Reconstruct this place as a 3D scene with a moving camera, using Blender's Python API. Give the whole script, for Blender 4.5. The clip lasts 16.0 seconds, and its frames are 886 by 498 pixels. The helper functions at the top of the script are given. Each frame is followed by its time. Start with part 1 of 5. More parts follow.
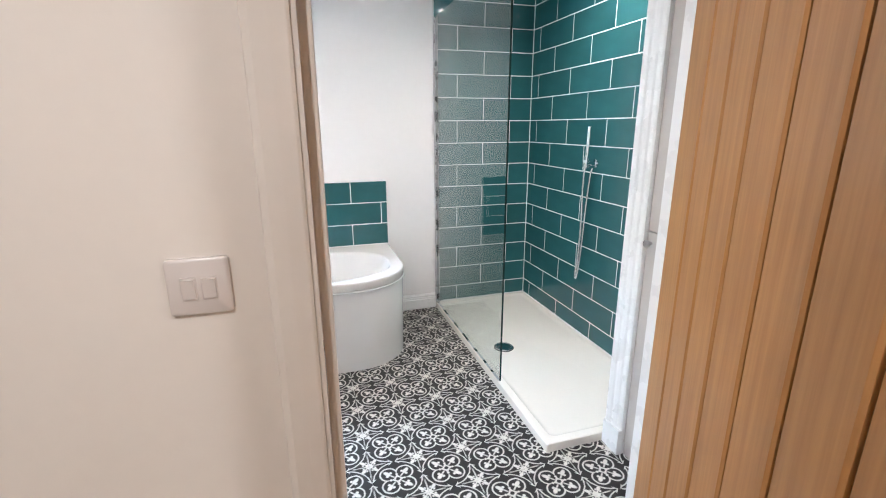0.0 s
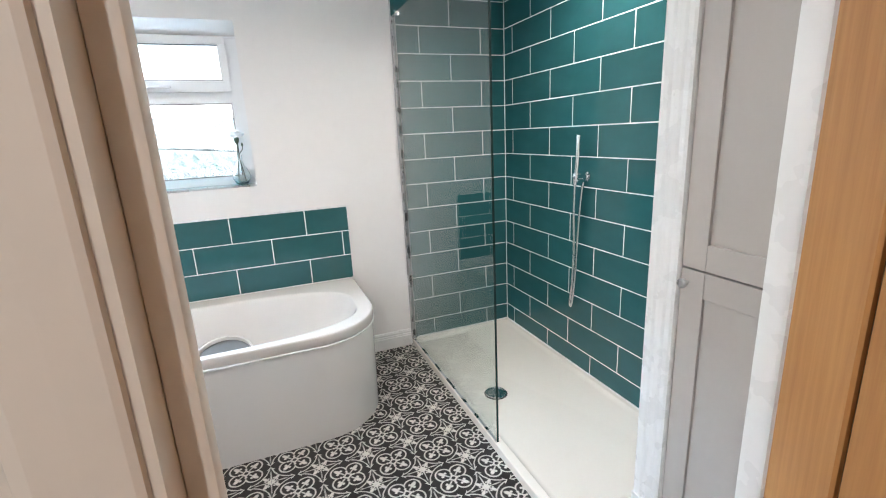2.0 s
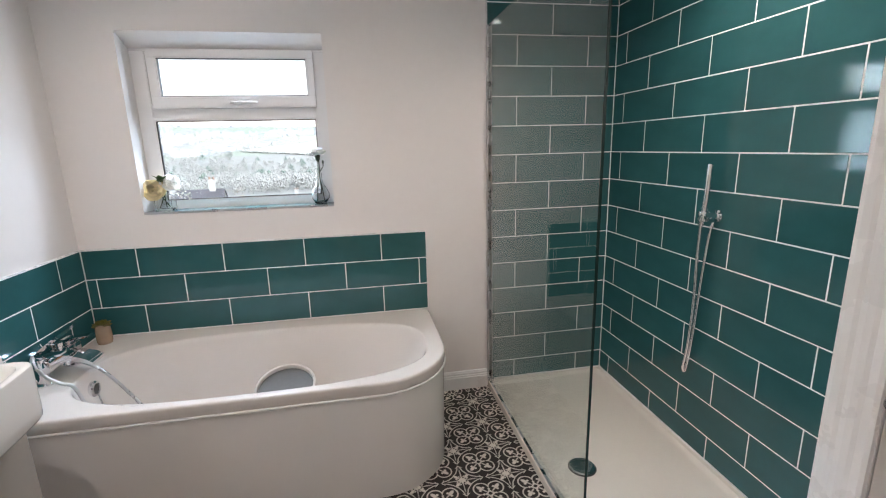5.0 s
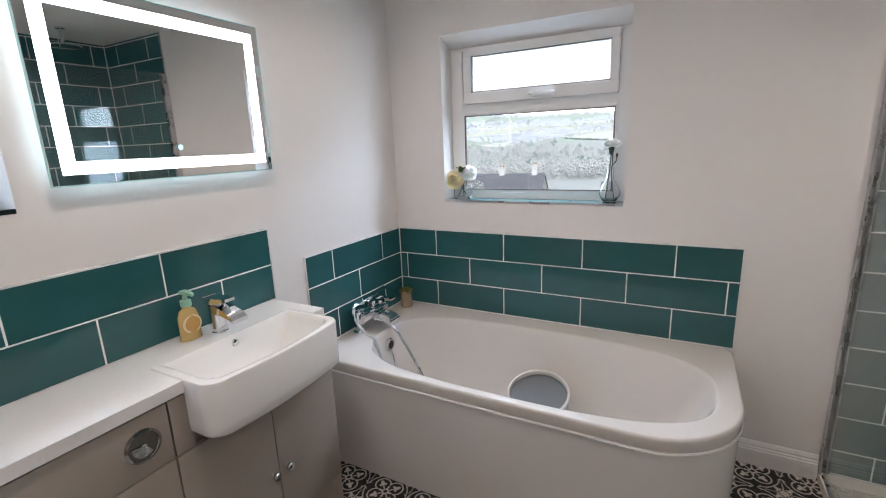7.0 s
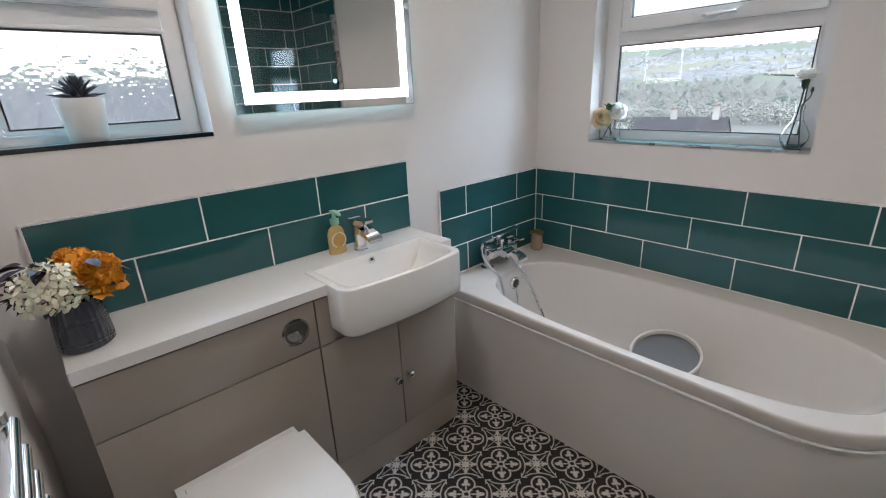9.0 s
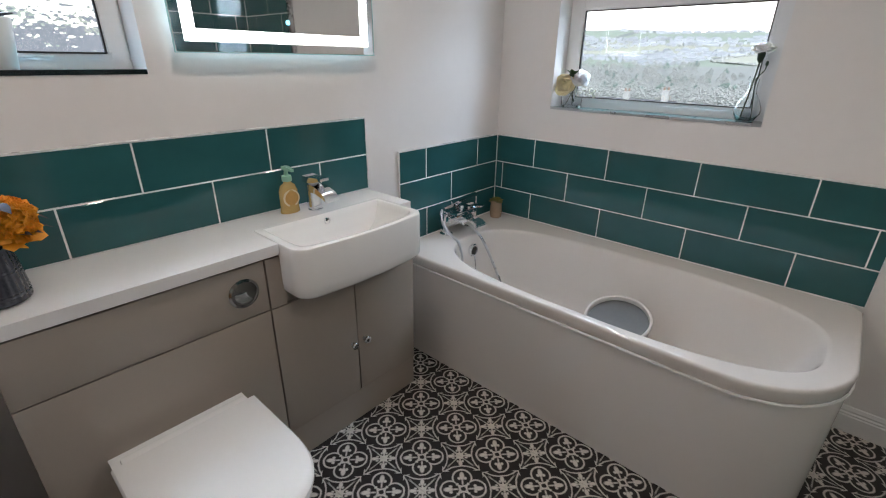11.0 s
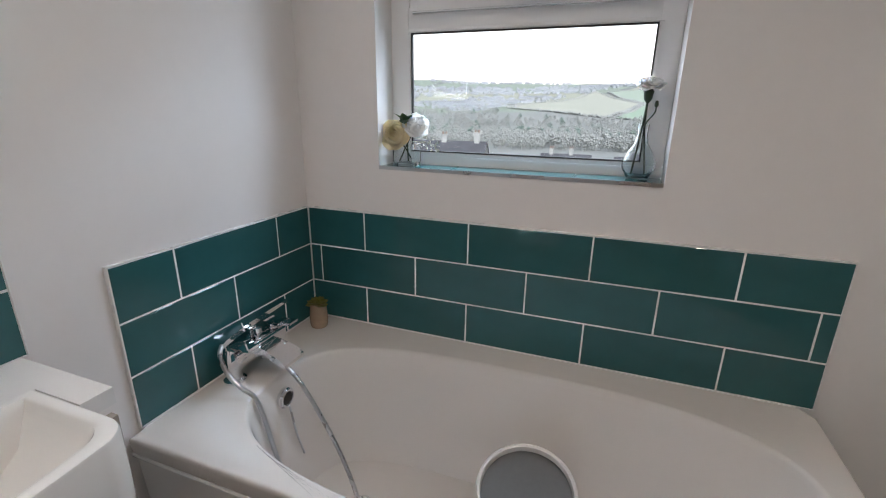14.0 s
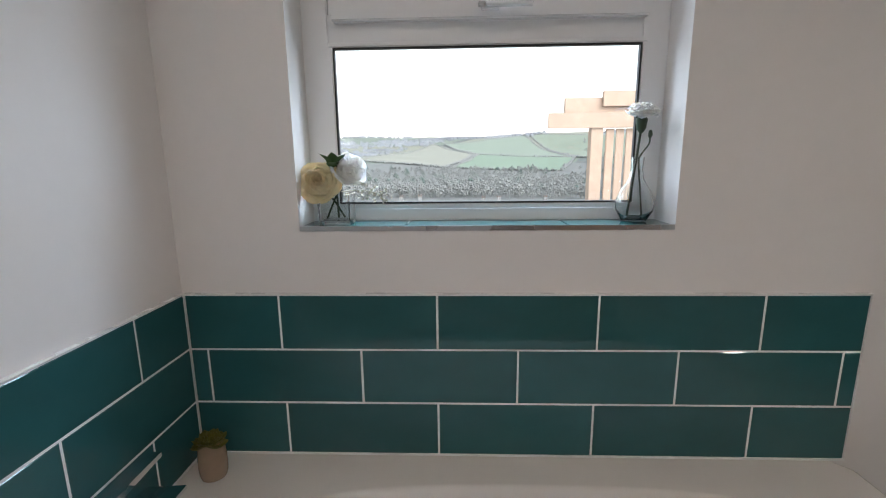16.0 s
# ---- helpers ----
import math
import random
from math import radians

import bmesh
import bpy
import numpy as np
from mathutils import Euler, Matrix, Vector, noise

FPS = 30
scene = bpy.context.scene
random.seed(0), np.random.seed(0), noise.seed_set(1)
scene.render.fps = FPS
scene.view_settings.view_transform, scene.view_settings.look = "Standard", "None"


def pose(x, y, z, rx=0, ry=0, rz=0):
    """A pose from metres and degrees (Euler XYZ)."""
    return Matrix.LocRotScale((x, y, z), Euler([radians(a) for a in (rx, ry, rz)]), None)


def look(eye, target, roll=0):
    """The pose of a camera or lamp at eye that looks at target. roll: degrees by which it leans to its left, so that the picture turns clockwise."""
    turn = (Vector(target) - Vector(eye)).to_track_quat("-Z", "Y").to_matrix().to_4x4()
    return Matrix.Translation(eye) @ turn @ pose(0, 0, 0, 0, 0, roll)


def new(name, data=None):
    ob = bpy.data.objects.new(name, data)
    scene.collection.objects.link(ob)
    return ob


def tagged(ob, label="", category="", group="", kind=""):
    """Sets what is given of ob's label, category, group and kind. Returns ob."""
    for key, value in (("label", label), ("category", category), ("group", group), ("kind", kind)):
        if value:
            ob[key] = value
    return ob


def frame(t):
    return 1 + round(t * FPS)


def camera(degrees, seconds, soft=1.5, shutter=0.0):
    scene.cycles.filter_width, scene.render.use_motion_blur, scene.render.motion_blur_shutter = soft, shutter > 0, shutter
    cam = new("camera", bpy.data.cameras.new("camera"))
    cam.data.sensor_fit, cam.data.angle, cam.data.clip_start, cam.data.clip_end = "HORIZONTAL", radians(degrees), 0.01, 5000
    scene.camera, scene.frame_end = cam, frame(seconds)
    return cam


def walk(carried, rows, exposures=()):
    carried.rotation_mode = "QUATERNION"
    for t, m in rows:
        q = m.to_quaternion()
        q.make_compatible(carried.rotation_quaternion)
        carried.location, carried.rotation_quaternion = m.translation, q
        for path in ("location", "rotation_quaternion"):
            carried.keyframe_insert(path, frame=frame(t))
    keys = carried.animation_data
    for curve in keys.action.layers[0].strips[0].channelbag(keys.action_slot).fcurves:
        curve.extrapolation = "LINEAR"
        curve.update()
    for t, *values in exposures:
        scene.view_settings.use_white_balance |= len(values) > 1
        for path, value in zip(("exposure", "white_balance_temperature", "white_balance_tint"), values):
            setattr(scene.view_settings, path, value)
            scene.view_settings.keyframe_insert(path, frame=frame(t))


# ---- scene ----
cam = camera(89.0, 16.0, soft=1.1)
PATH = [
    (0, (0.114, -0.024, 1.343), (0.674, 1.823, 0.818), -0.3),
    (0.5, (0.108, 0.059, 1.356), (0.745, 1.884, 0.841), -0.6),
    (1, (0.113, 0.162, 1.357), (0.804, 1.97, 0.85), -1.9),
    (1.5, (0.136, 0.239, 1.359), (0.837, 2.044, 0.857), -2.3),
    (2, (0.206, 0.385, 1.376), (0.906, 2.192, 0.88), -2.8),
    (2.5, (0.245, 0.475, 1.401), (0.944, 2.285, 0.916), -3.1),
    (3, (0.258, 0.542, 1.413), (0.927, 2.367, 0.943), -3.3),
    (5.5, (0.318, 0.732, 1.442), (0.472, 2.675, 0.997), -1.8),
    (6, (0.322, 0.811, 1.453), (0.214, 2.756, 1.001), -2.8),
    (6.5, (0.341, 0.869, 1.452), (-0.128, 2.762, 1.005), -3.3),
    (7, (0.413, 0.924, 1.452), (-0.513, 2.637, 0.997), -2.2),
    (7.5, (0.442, 0.957, 1.452), (-0.719, 2.497, 0.920), -2.4),
    (8, (0.468, 0.956, 1.456), (-0.853, 2.332, 0.855), -2.1),
    (8.5, (0.486, 0.948, 1.444), (-0.916, 2.219, 0.798), -2.5),
    (11, (0.447, 0.957, 1.371), (-0.775, 2.337, 0.593), 0.8),
    (11.5, (0.422, 0.993, 1.354), (-0.688, 2.512, 0.672), 1.1),
    (12, (0.370, 1.070, 1.341), (-0.612, 2.700, 0.724), 0.7),
    (12.5, (0.230, 1.205, 1.350), (-0.631, 2.903, 0.737), 0.7),
    (13, (0.132, 1.363, 1.333), (-0.618, 3.117, 0.732), 0.3),
    (13.5, (0.070, 1.556, 1.340), (-0.626, 3.332, 0.740), 0.5),
    (14, (0.035, 1.691, 1.352), (-0.635, 3.478, 0.753), 0.8),
    (14.5, (-0.057, 1.785, 1.344), (-0.642, 3.604, 0.757), 1.2),
    (15, (-0.185, 1.878, 1.338), (-0.565, 3.758, 0.773), -0.9),
    (15.5, (-0.277, 1.964, 1.321), (-0.474, 3.898, 0.856), -0.7),
    (16, (-0.348, 2.018, 1.311), (-0.418, 3.979, 0.925), -0.6),
]
EXPOSURES = [(0.0, 3.26, 5750, 9), (1.0, 3.28, 5800, 8), (1.5, 3.22, 5870, 8), (2.0, 3.06, 5900, 8), (3.0, 2.58, 6200, 10), (5.5, 2.38, 6430, 15), (6.5, 2.24, 6400, 15), (7.5, 1.96, 6280, 14), (8.5, 1.84, 6230, 12),
             (11.0, 1.84, 6270, 12), (12.5, 1.84, 6300, 13), (14.5, 1.54, 6430, 14), (15.5, 1.5, 6450, 13), (16.0, 1.52, 6450, 13)]
SKY, DAY, SPOT, HALL, LED = 0.15, 58.0, 2.2, 6.1, 2.6
walk(cam, [(t, look(eye, target, roll)) for t, eye, target, roll in PATH], EXPOSURES)

# ---- world, sun and large lights ----
world = bpy.data.worlds.new("overcast_sky")
scene.world = world
world.use_nodes = True
wn, wl = world.node_tree.nodes, world.node_tree.links
sky = wn.new("ShaderNodeTexSky")
sky.sky_type, sky.sun_disc = "NISHITA", False
sky.sun_elevation, sky.sun_rotation = radians(32), radians(150)
sky.dust_density, sky.air_density = 1.5, 1.6
soft_sky = wn.new("ShaderNodeHueSaturation")
soft_sky.inputs["Saturation"].default_value = 0.3
wl.new(sky.outputs[0], soft_sky.inputs["Color"])
wl.new(soft_sky.outputs[0], wn["Background"].inputs[0])
wn["Background"].inputs[1].default_value = SKY

sun = new("sun", bpy.data.lights.new("sun", "SUN"))
sun.data.energy, sun.data.angle, sun.data.color = 0.8, radians(40), (0.96, 0.98, 1.0)
sun.matrix_world = look((0, 0, 40), (0 - math.sin(radians(150)) * 40, 0 - math.cos(radians(150)) * 40, 40 - 40 * math.tan(radians(32))))


def area_lamp(name, eye, target, w, h, watts, color):
    d = bpy.data.lights.new(name, "AREA")
    d.shape, d.size, d.size_y, d.energy, d.color = "RECTANGLE", w, h, watts, color
    o = new(name, d)
    o.matrix_world = look(eye, target)
    return o


area_lamp("window_daylight", (-0.29, 3.95, 2.62), (-0.29, 2.75, 0.9), 2.2, 0.8, DAY * 0.8, (0.68, 0.84, 1.0))
for side, share in ((-1, 0.22), (1, 0.20)):
    area_lamp("window_daylight_side", (-0.29 + side * 2.3, 4.5, 1.75), (-0.29, 3.2, 1.5), 1.2, 1.6, DAY * share, (0.68, 0.84, 1.0))
area_lamp("window_daylight_west", (-1.95, 1.15, 2.62), (-0.6, 1.15, 0.9), 0.7, 0.8, DAY * 0.5, (0.66, 0.83, 1.0))


def down_lamp(x, y, z, watts, color, spread=150):
    d = bpy.data.lights.new("downlight_lamp", "SPOT")
    d.energy, d.color, d.shadow_soft_size, d.spot_size, d.spot_blend = watts, color, 0.03, radians(spread), 0.6
    o = new("downlight_lamp", d)
    o.matrix_world = look((x, y, z), (x, y, 0))
    return o


# ---- materials ----
class Nodes:
    """Small wrapper that chains shader nodes."""

    def __init__(self, name):
        self.m = bpy.data.materials.new(name)
        self.m.use_nodes = True
        self.t = self.m.node_tree
        self.b = self.t.nodes["Principled BSDF"]

    def n(self, kind, **props):
        node = self.t.nodes.new(kind)
        for k, v in props.items():
            if k == "operation":
                node.operation = v
            elif k == "feature":
                node.feature = v
            elif k == "blend_type":
                node.blend_type = v
            elif k == "data_type":
                node.data_type = v
        return node

    def link(self, a, b):
        self.t.links.new(a, b)

    def math(self, op, a, b=0.0, c=0.0):
        node = self.n("ShaderNodeMath", operation=op)
        for sock, v in zip(node.inputs, (a, b, c)):
            if isinstance(v, (int, float)):
                sock.default_value = v
            else:
                self.link(v, sock)
        return node.outputs[0]

    def noise(self, scale, detail=4.0, coord="Object", rough=0.55, stretch=None):
        tc = self.n("ShaderNodeTexCoord")
        node = self.n("ShaderNodeTexNoise")
        node.inputs["Scale"].default_value, node.inputs["Detail"].default_value, node.inputs["Roughness"].default_value = scale, detail, rough
        src = tc.outputs[coord]
        if stretch:
            mp = self.n("ShaderNodeMapping")
            mp.inputs["Scale"].default_value = stretch
            self.link(src, mp.inputs[0])
            src = mp.outputs[0]
        self.link(src, node.inputs["Vector"])
        return node.outputs[0]

    def ramp(self, fac, c0, c1, lo=0.3, hi=0.7):
        node = self.n("ShaderNodeValToRGB")
        e = node.color_ramp.elements
        e[0].position, e[1].position = lo, hi
        e[0].color, e[1].color = (*c0, 1), (*c1, 1)
        self.link(fac, node.inputs[0])
        return node.outputs[0]

    def mix(self, fac, a, b):
        node = self.n("ShaderNodeMix", data_type="RGBA")
        for sock, v in ((node.inputs[0], fac), (node.inputs[6], a), (node.inputs[7], b)):
            if isinstance(v, (int, float)):
                sock.default_value = v
            elif isinstance(v, tuple):
                sock.default_value = (*v, 1)
            else:
                self.link(v, sock)
        return node.outputs[2]

    def bump(self, height, strength, dist=0.002):
        node = self.n("ShaderNodeBump")
        node.inputs["Strength"].default_value, node.inputs["Distance"].default_value = strength, dist
        self.link(height, node.inputs["Height"])
        self.link(node.outputs[0], self.b.inputs["Normal"])


def surface(name, c, rough, metal=0.0, vary=0.06, fine=60.0, coarse=2.5, bump=0.05, bump_scale=140.0, rough_vary=0.06, coat=0.0, rand=0.0, dist=0.002):
    """Plain surface with two scales of variation, roughness wear and fine relief."""
    k = Nodes(name)
    lo = tuple(max(0.0, v * (1 - vary)) for v in c)
    hi = tuple(min(1.0, v * (1 + vary)) for v in c)
    blend = k.math("ADD", k.math("MULTIPLY", k.noise(fine), 0.4), k.math("MULTIPLY", k.noise(coarse, 5), 0.6))
    col = k.ramp(blend, lo, hi)
    if rand:
        info = k.n("ShaderNodeObjectInfo")
        hsv = k.n("ShaderNodeHueSaturation")
        k.link(col, hsv.inputs["Color"])
        k.link(k.math("ADD", k.math("MULTIPLY", info.outputs["Random"], 2 * rand), 1 - rand), hsv.inputs["Value"])
        col = hsv.outputs[0]
    k.link(col, k.b.inputs["Base Color"])
    k.link(k.math("ADD", k.math("MULTIPLY", k.noise(coarse * 4, 3), 2 * rough_vary), rough - rough_vary), k.b.inputs["Roughness"])
    k.b.inputs["Metallic"].default_value = metal
    k.b.inputs["Coat Weight"].default_value = coat
    k.b.inputs["Coat Roughness"].default_value = 0.05
    if bump:
        k.bump(k.noise(bump_scale, 3), bump, dist)
    return k.m


def glass(name, tint=(1, 1, 1), rough=0.0, ior=1.45, wavy=0.0):
    k = Nodes(name)
    k.b.inputs["Base Color"].default_value = (*tint, 1)
    k.b.inputs["Roughness"].default_value, k.b.inputs["IOR"].default_value = rough, ior
    k.b.inputs["Transmission Weight"].default_value = 1.0
    if wavy:
        k.bump(k.noise(15, 3, rough=0.45), wavy, 0.02)
    return k.m


def thin_glass(name, tint, base=0.045, gloss=0.0):
    """Flat clear sheet: straight-through light with a sharp reflection by Fresnel."""
    k = Nodes(name)
    through_, shine, fres, both = k.n("ShaderNodeBsdfTransparent"), k.n("ShaderNodeBsdfGlossy"), k.n("ShaderNodeLayerWeight"), k.n("ShaderNodeMixShader")
    through_.inputs["Color"].default_value = (*tint, 1)
    shine.inputs["Roughness"].default_value = gloss
    fres.inputs["Blend"].default_value = 0.5
    k.link(k.math("ADD", k.math("MULTIPLY", k.math("POWER", fres.outputs["Facing"], 5.0), 0.9), base), both.inputs[0])
    k.link(through_.outputs[0], both.inputs[1])
    k.link(shine.outputs[0], both.inputs[2])
    out = [n for n in k.t.nodes if n.type == "OUTPUT_MATERIAL"][0]
    k.link(both.outputs[0], out.inputs["Surface"])
    return k.m


def emitter(name, c, strength):
    k = Nodes(name)
    k.b.inputs["Base Color"].default_value = (*c, 1)
    k.b.inputs["Emission Color"].default_value = (*c, 1)
    k.b.inputs["Emission Strength"].default_value = strength
    return k.m


def oak():
    k = Nodes("oak")
    grain = k.noise(9, 6, stretch=(7, 7, 0.35), rough=0.6)
    broad = k.noise(1.6, 3, stretch=(3, 3, 0.6))
    col = k.mix(k.math("MULTIPLY", broad, 0.5), k.ramp(grain, (0.36, 0.165, 0.052), (0.52, 0.27, 0.095), 0.35, 0.68), (0.46, 0.21, 0.065))
    k.link(col, k.b.inputs["Base Color"])
    k.b.inputs["Roughness"].default_value = 0.42
    k.bump(grain, 0.12, 0.001)
    return k.m


def floor_pattern():
    """Black cement-look tile with a cream quatrefoil medallion and a star at its corners; 0.2 m repeat in tile coordinates."""
    k = Nodes("patterned_floor_tile")
    tc = k.n("ShaderNodeTexCoord")
    sep = k.n("ShaderNodeSeparateXYZ")
    wob = k.noise(55, 3)
    k.link(tc.outputs["Object"], sep.inputs[0])
    jit = k.math("MULTIPLY", k.math("SUBTRACT", wob, 0.5), 0.05)
    u = k.math("ADD", k.math("ABSOLUTE", k.math("MULTIPLY", sep.outputs[0], 10.0)), jit)
    v = k.math("ADD", k.math("ABSOLUTE", k.math("MULTIPLY", sep.outputs[1], 10.0)), jit)
    a = k.math("MULTIPLY", k.math("ADD", u, v), 0.7071)
    b = k.math("MULTIPLY", k.math("ABSOLUTE", k.math("SUBTRACT", u, v)), 0.7071)
    along, beside = k.math("MAXIMUM", u, v), k.math("MINIMUM", u, v)

    def length(x, y):
        return k.math("SQRT", k.math("ADD", k.math("MULTIPLY", x, x), k.math("MULTIPLY", y, y)))

    def sub(x, c):
        return k.math("SUBTRACT", x, c)

    def ink(d, w):
        """1 where d is below w, with a soft edge."""
        node = k.n("ShaderNodeMapRange")
        k.link(d, node.inputs[0])
        node.inputs[1].default_value, node.inputs[2].default_value = w - 0.02, w + 0.02
        node.inputs[3].default_value, node.inputs[4].default_value = 1.0, 0.0
        return node.outputs[0]

    def ring(d, r, w):
        return ink(k.math("ABSOLUTE", sub(d, r)), w)

    def ellipse(x, y, cx, cy, rx, ry):
        return ink(k.math("MULTIPLY", sub(length(k.math("DIVIDE", sub(x, cx), rx), k.math("DIVIDE", sub(y, cy), ry)), 1.0), min(rx, ry)), 0.0)

    lobe = length(sub(a, 0.45), b)
    marks = [ring(lobe, 0.335, 0.030)]
    notch = length(along, sub(beside, 0.0))
    marks.append(ellipse(a, b, 0.52, 0.0, 0.17, 0.085))
    marks.append(ellipse(a, b, 0.43, 0.11, 0.06, 0.055))
    marks.append(ellipse(a, b, 0.27, 0.0, 0.11, 0.030))
    marks.append(ring(length(a, b), 0.115, 0.024))
    marks.append(ellipse(along, beside, 0.27, 0.0, 0.05, 0.05))
    marks.append(ink(k.math("MAXIMUM", k.math("ABSOLUTE", sub(notch, 0.955)), k.math("SUBTRACT", 0.16, beside)), 0.024))
    marks.append(ink(k.math("MAXIMUM", k.math("ABSOLUTE", sub(k.math("ADD", along, beside), 1.075)), k.math("MAXIMUM", sub(beside, 0.18), k.math("SUBTRACT", 0.02, beside))), 0.030))
    p, q = k.math("MAXIMUM", k.math("SUBTRACT", 1.0, u), 0.0), k.math("MAXIMUM", k.math("SUBTRACT", 1.0, v), 0.0)
    marks.append(ink(k.math("ADD", k.math("SQRT", p), k.math("SQRT", q)), 0.60))
    s = k.math("MULTIPLY", k.math("ADD", p, q), 0.7071)
    r = k.math("MULTIPLY", k.math("ABSOLUTE", k.math("SUBTRACT", p, q)), 0.7071)
    marks.append(ellipse(s, r, 0.33, 0.0, 0.14, 0.070))
    marks.append(ellipse(s, r, 0.24, 0.09, 0.05, 0.038))
    marks.append(ellipse(s, r, 0.12, 0.0, 0.14, 0.034))
    marks.append(ink(k.math("MAXIMUM", k.math("MINIMUM", p, q), k.math("MULTIPLY", sub(k.math("MAXIMUM", p, q), 0.50), 0.2)), 0.022))
    total = marks[0]
    for mk in marks[1:]:
        total = k.math("MAXIMUM", total, mk)
    worn = k.math("MULTIPLY", total, k.math("ADD", k.math("MULTIPLY", k.noise(70, 4), 0.5), 0.6))
    worn = k.math("MINIMUM", worn, 1.0)
    dark = k.ramp(k.noise(30, 5), (0.010, 0.008, 0.007), (0.024, 0.020, 0.018))
    k.b.inputs["Specular IOR Level"].default_value = 0.3
    k.link(k.mix(worn, dark, (0.74, 0.70, 0.64)), k.b.inputs["Base Color"])
    k.link(k.math("ADD", k.math("MULTIPLY", k.noise(12, 3), 0.2), 0.32), k.b.inputs["Roughness"])
    k.bump(k.noise(160, 3), 0.08, 0.001)
    return k.m


PAINT = surface("white_wall_paint", (0.81, 0.780, 0.768), 0.62, vary=0.02, fine=25, coarse=1.2, bump=0.12, bump_scale=220, dist=0.001)
HALLPAINT = surface("cream_wall_paint", (0.78, 0.71, 0.635), 0.62, vary=0.025, fine=25, coarse=1.2, bump=0.12, bump_scale=220, dist=0.001)
CEILPAINT = surface("white_ceiling_paint", (0.82, 0.81, 0.79), 0.7, vary=0.015, bump=0.08)
GLOSSWHITE = surface("white_gloss_woodwork", (0.82, 0.81, 0.80), 0.28, vary=0.02, bump=0.05, bump_scale=90)
# White woodwork with the warm hall light mixed into its colour.
WARMLITWOOD = surface("warm_lit_satin_woodwork", (0.78, 0.71, 0.63), 0.38, vary=0.03, bump=0.05, bump_scale=90)
TEAL = surface("teal_glazed_tile", (0.028, 0.110, 0.118), 0.07, vary=0.13, fine=9, coarse=3.0, bump=0.035, bump_scale=22, rough_vary=0.03, rand=0.07, dist=0.003)
GROUT = surface("pale_grout", (0.86, 0.88, 0.88), 0.85, vary=0.08, bump=0.3, bump_scale=300)
FLOORGROUT = surface("dark_grout", (0.10, 0.095, 0.09), 0.85, vary=0.15, bump=0.3)
FLOORTILE = floor_pattern()
# White acrylic toned down and warmed to hold the shading inside the bath.
ACRYLICSHADED = surface("shaded_white_acrylic", (0.71, 0.668, 0.632), 0.06, vary=0.012, fine=8, bump=0.0, rough_vary=0.03)
CERAMIC = surface("white_ceramic", (0.83, 0.82, 0.80), 0.08, vary=0.01, bump=0.0, rough_vary=0.03)
TRAYWHITE = surface("white_stone_resin", (0.84, 0.785, 0.715), 0.24, vary=0.02, bump=0.0)
WORKTOP = surface("white_solid_worktop", (0.80, 0.785, 0.775), 0.22, vary=0.015, bump=0.02)
CASHMERE = surface("cashmere_gloss_board", (0.36, 0.315, 0.275), 0.17, vary=0.02, bump=0.015, bump_scale=60, rough_vary=0.04)
CUPBOARD = surface("cashmere_satin_paint", (0.50, 0.455, 0.42), 0.36, vary=0.02, bump=0.05)
CHROME = surface("polished_chrome", (0.82, 0.83, 0.85), 0.07, metal=1.0, vary=0.02, bump=0.0, rough_vary=0.03)
STEEL = surface("brushed_steel", (0.55, 0.55, 0.56), 0.28, metal=1.0, vary=0.05, bump=0.05)
DARKTRIM = surface("dark_metal_trim", (0.10, 0.11, 0.12), 0.25, metal=1.0, vary=0.1, bump=0.0)
UPVC = surface("white_upvc", (0.84, 0.84, 0.85), 0.22, vary=0.01, bump=0.02)
GASKET = surface("black_gasket", (0.015, 0.015, 0.016), 0.6, vary=0.1, bump=0.1)
BLACKHOLE = surface("dark_drain_hole", (0.02, 0.018, 0.016), 0.5, vary=0.1, bump=0.0)
PANE = thin_glass("window_glass", (0.95, 0.985, 1.0), 0.02)
WAVY = glass("textured_obscure_glass", (0.95, 0.98, 1.0), 0.02, wavy=0.7)
SCREEN = thin_glass("shower_glass", (0.965, 0.99, 0.982))
SCREENEDGE = surface("green_glass_edge", (0.008, 0.03, 0.028), 0.08, vary=0.1, bump=0.0)
OAK = oak()
# Shade in the plank grooves, painted as near-black oak.
OAKGROOVESHADE = surface("oak_groove_shade", (0.07, 0.028, 0.010), 0.6, vary=0.15, bump=0.1)
SWITCHPLASTIC = surface("white_switch_plastic", (0.66, 0.59, 0.54), 0.3, vary=0.01, bump=0.0)
MIRROR = surface("mirror_silver", (0.90, 0.92, 0.92), 0.015, metal=1.0, vary=0.004, bump=0.0, rough_vary=0.005)
LEDBAND = emitter("led_band", (1.0, 0.985, 0.96), LED)
LEDEDGE = emitter("led_side_glow", (0.72, 0.95, 1.0), LED * 0.3)
TOUCH = emitter("touch_sensor_ring", (0.25, 0.75, 1.0), LED * 0.25)
LAMPGLOW = emitter("downlight_glow", (1.0, 0.93, 0.84), LED * 4)

# ---- building helpers ----
def mesh_object(name, bm, material, parent=None, smooth=False):
    me = bpy.data.meshes.new(name)
    bmesh.ops.recalc_face_normals(bm, faces=bm.faces[:])
    bm.to_mesh(me)
    bm.free()
    for mt in material if isinstance(material, (list, tuple)) else [material]:
        me.materials.append(mt)
    if smooth:
        me.polygons.foreach_set("use_smooth", [True] * len(me.polygons))
        me.set_sharp_from_angle(angle=radians(38))
    ob = new(name, me)
    if parent:
        ob.parent = parent
    return ob


def part(name, bm, material, parent, label="", smooth=True):
    ob = mesh_object(name, bm, material, parent, smooth)
    return tagged(ob, label)


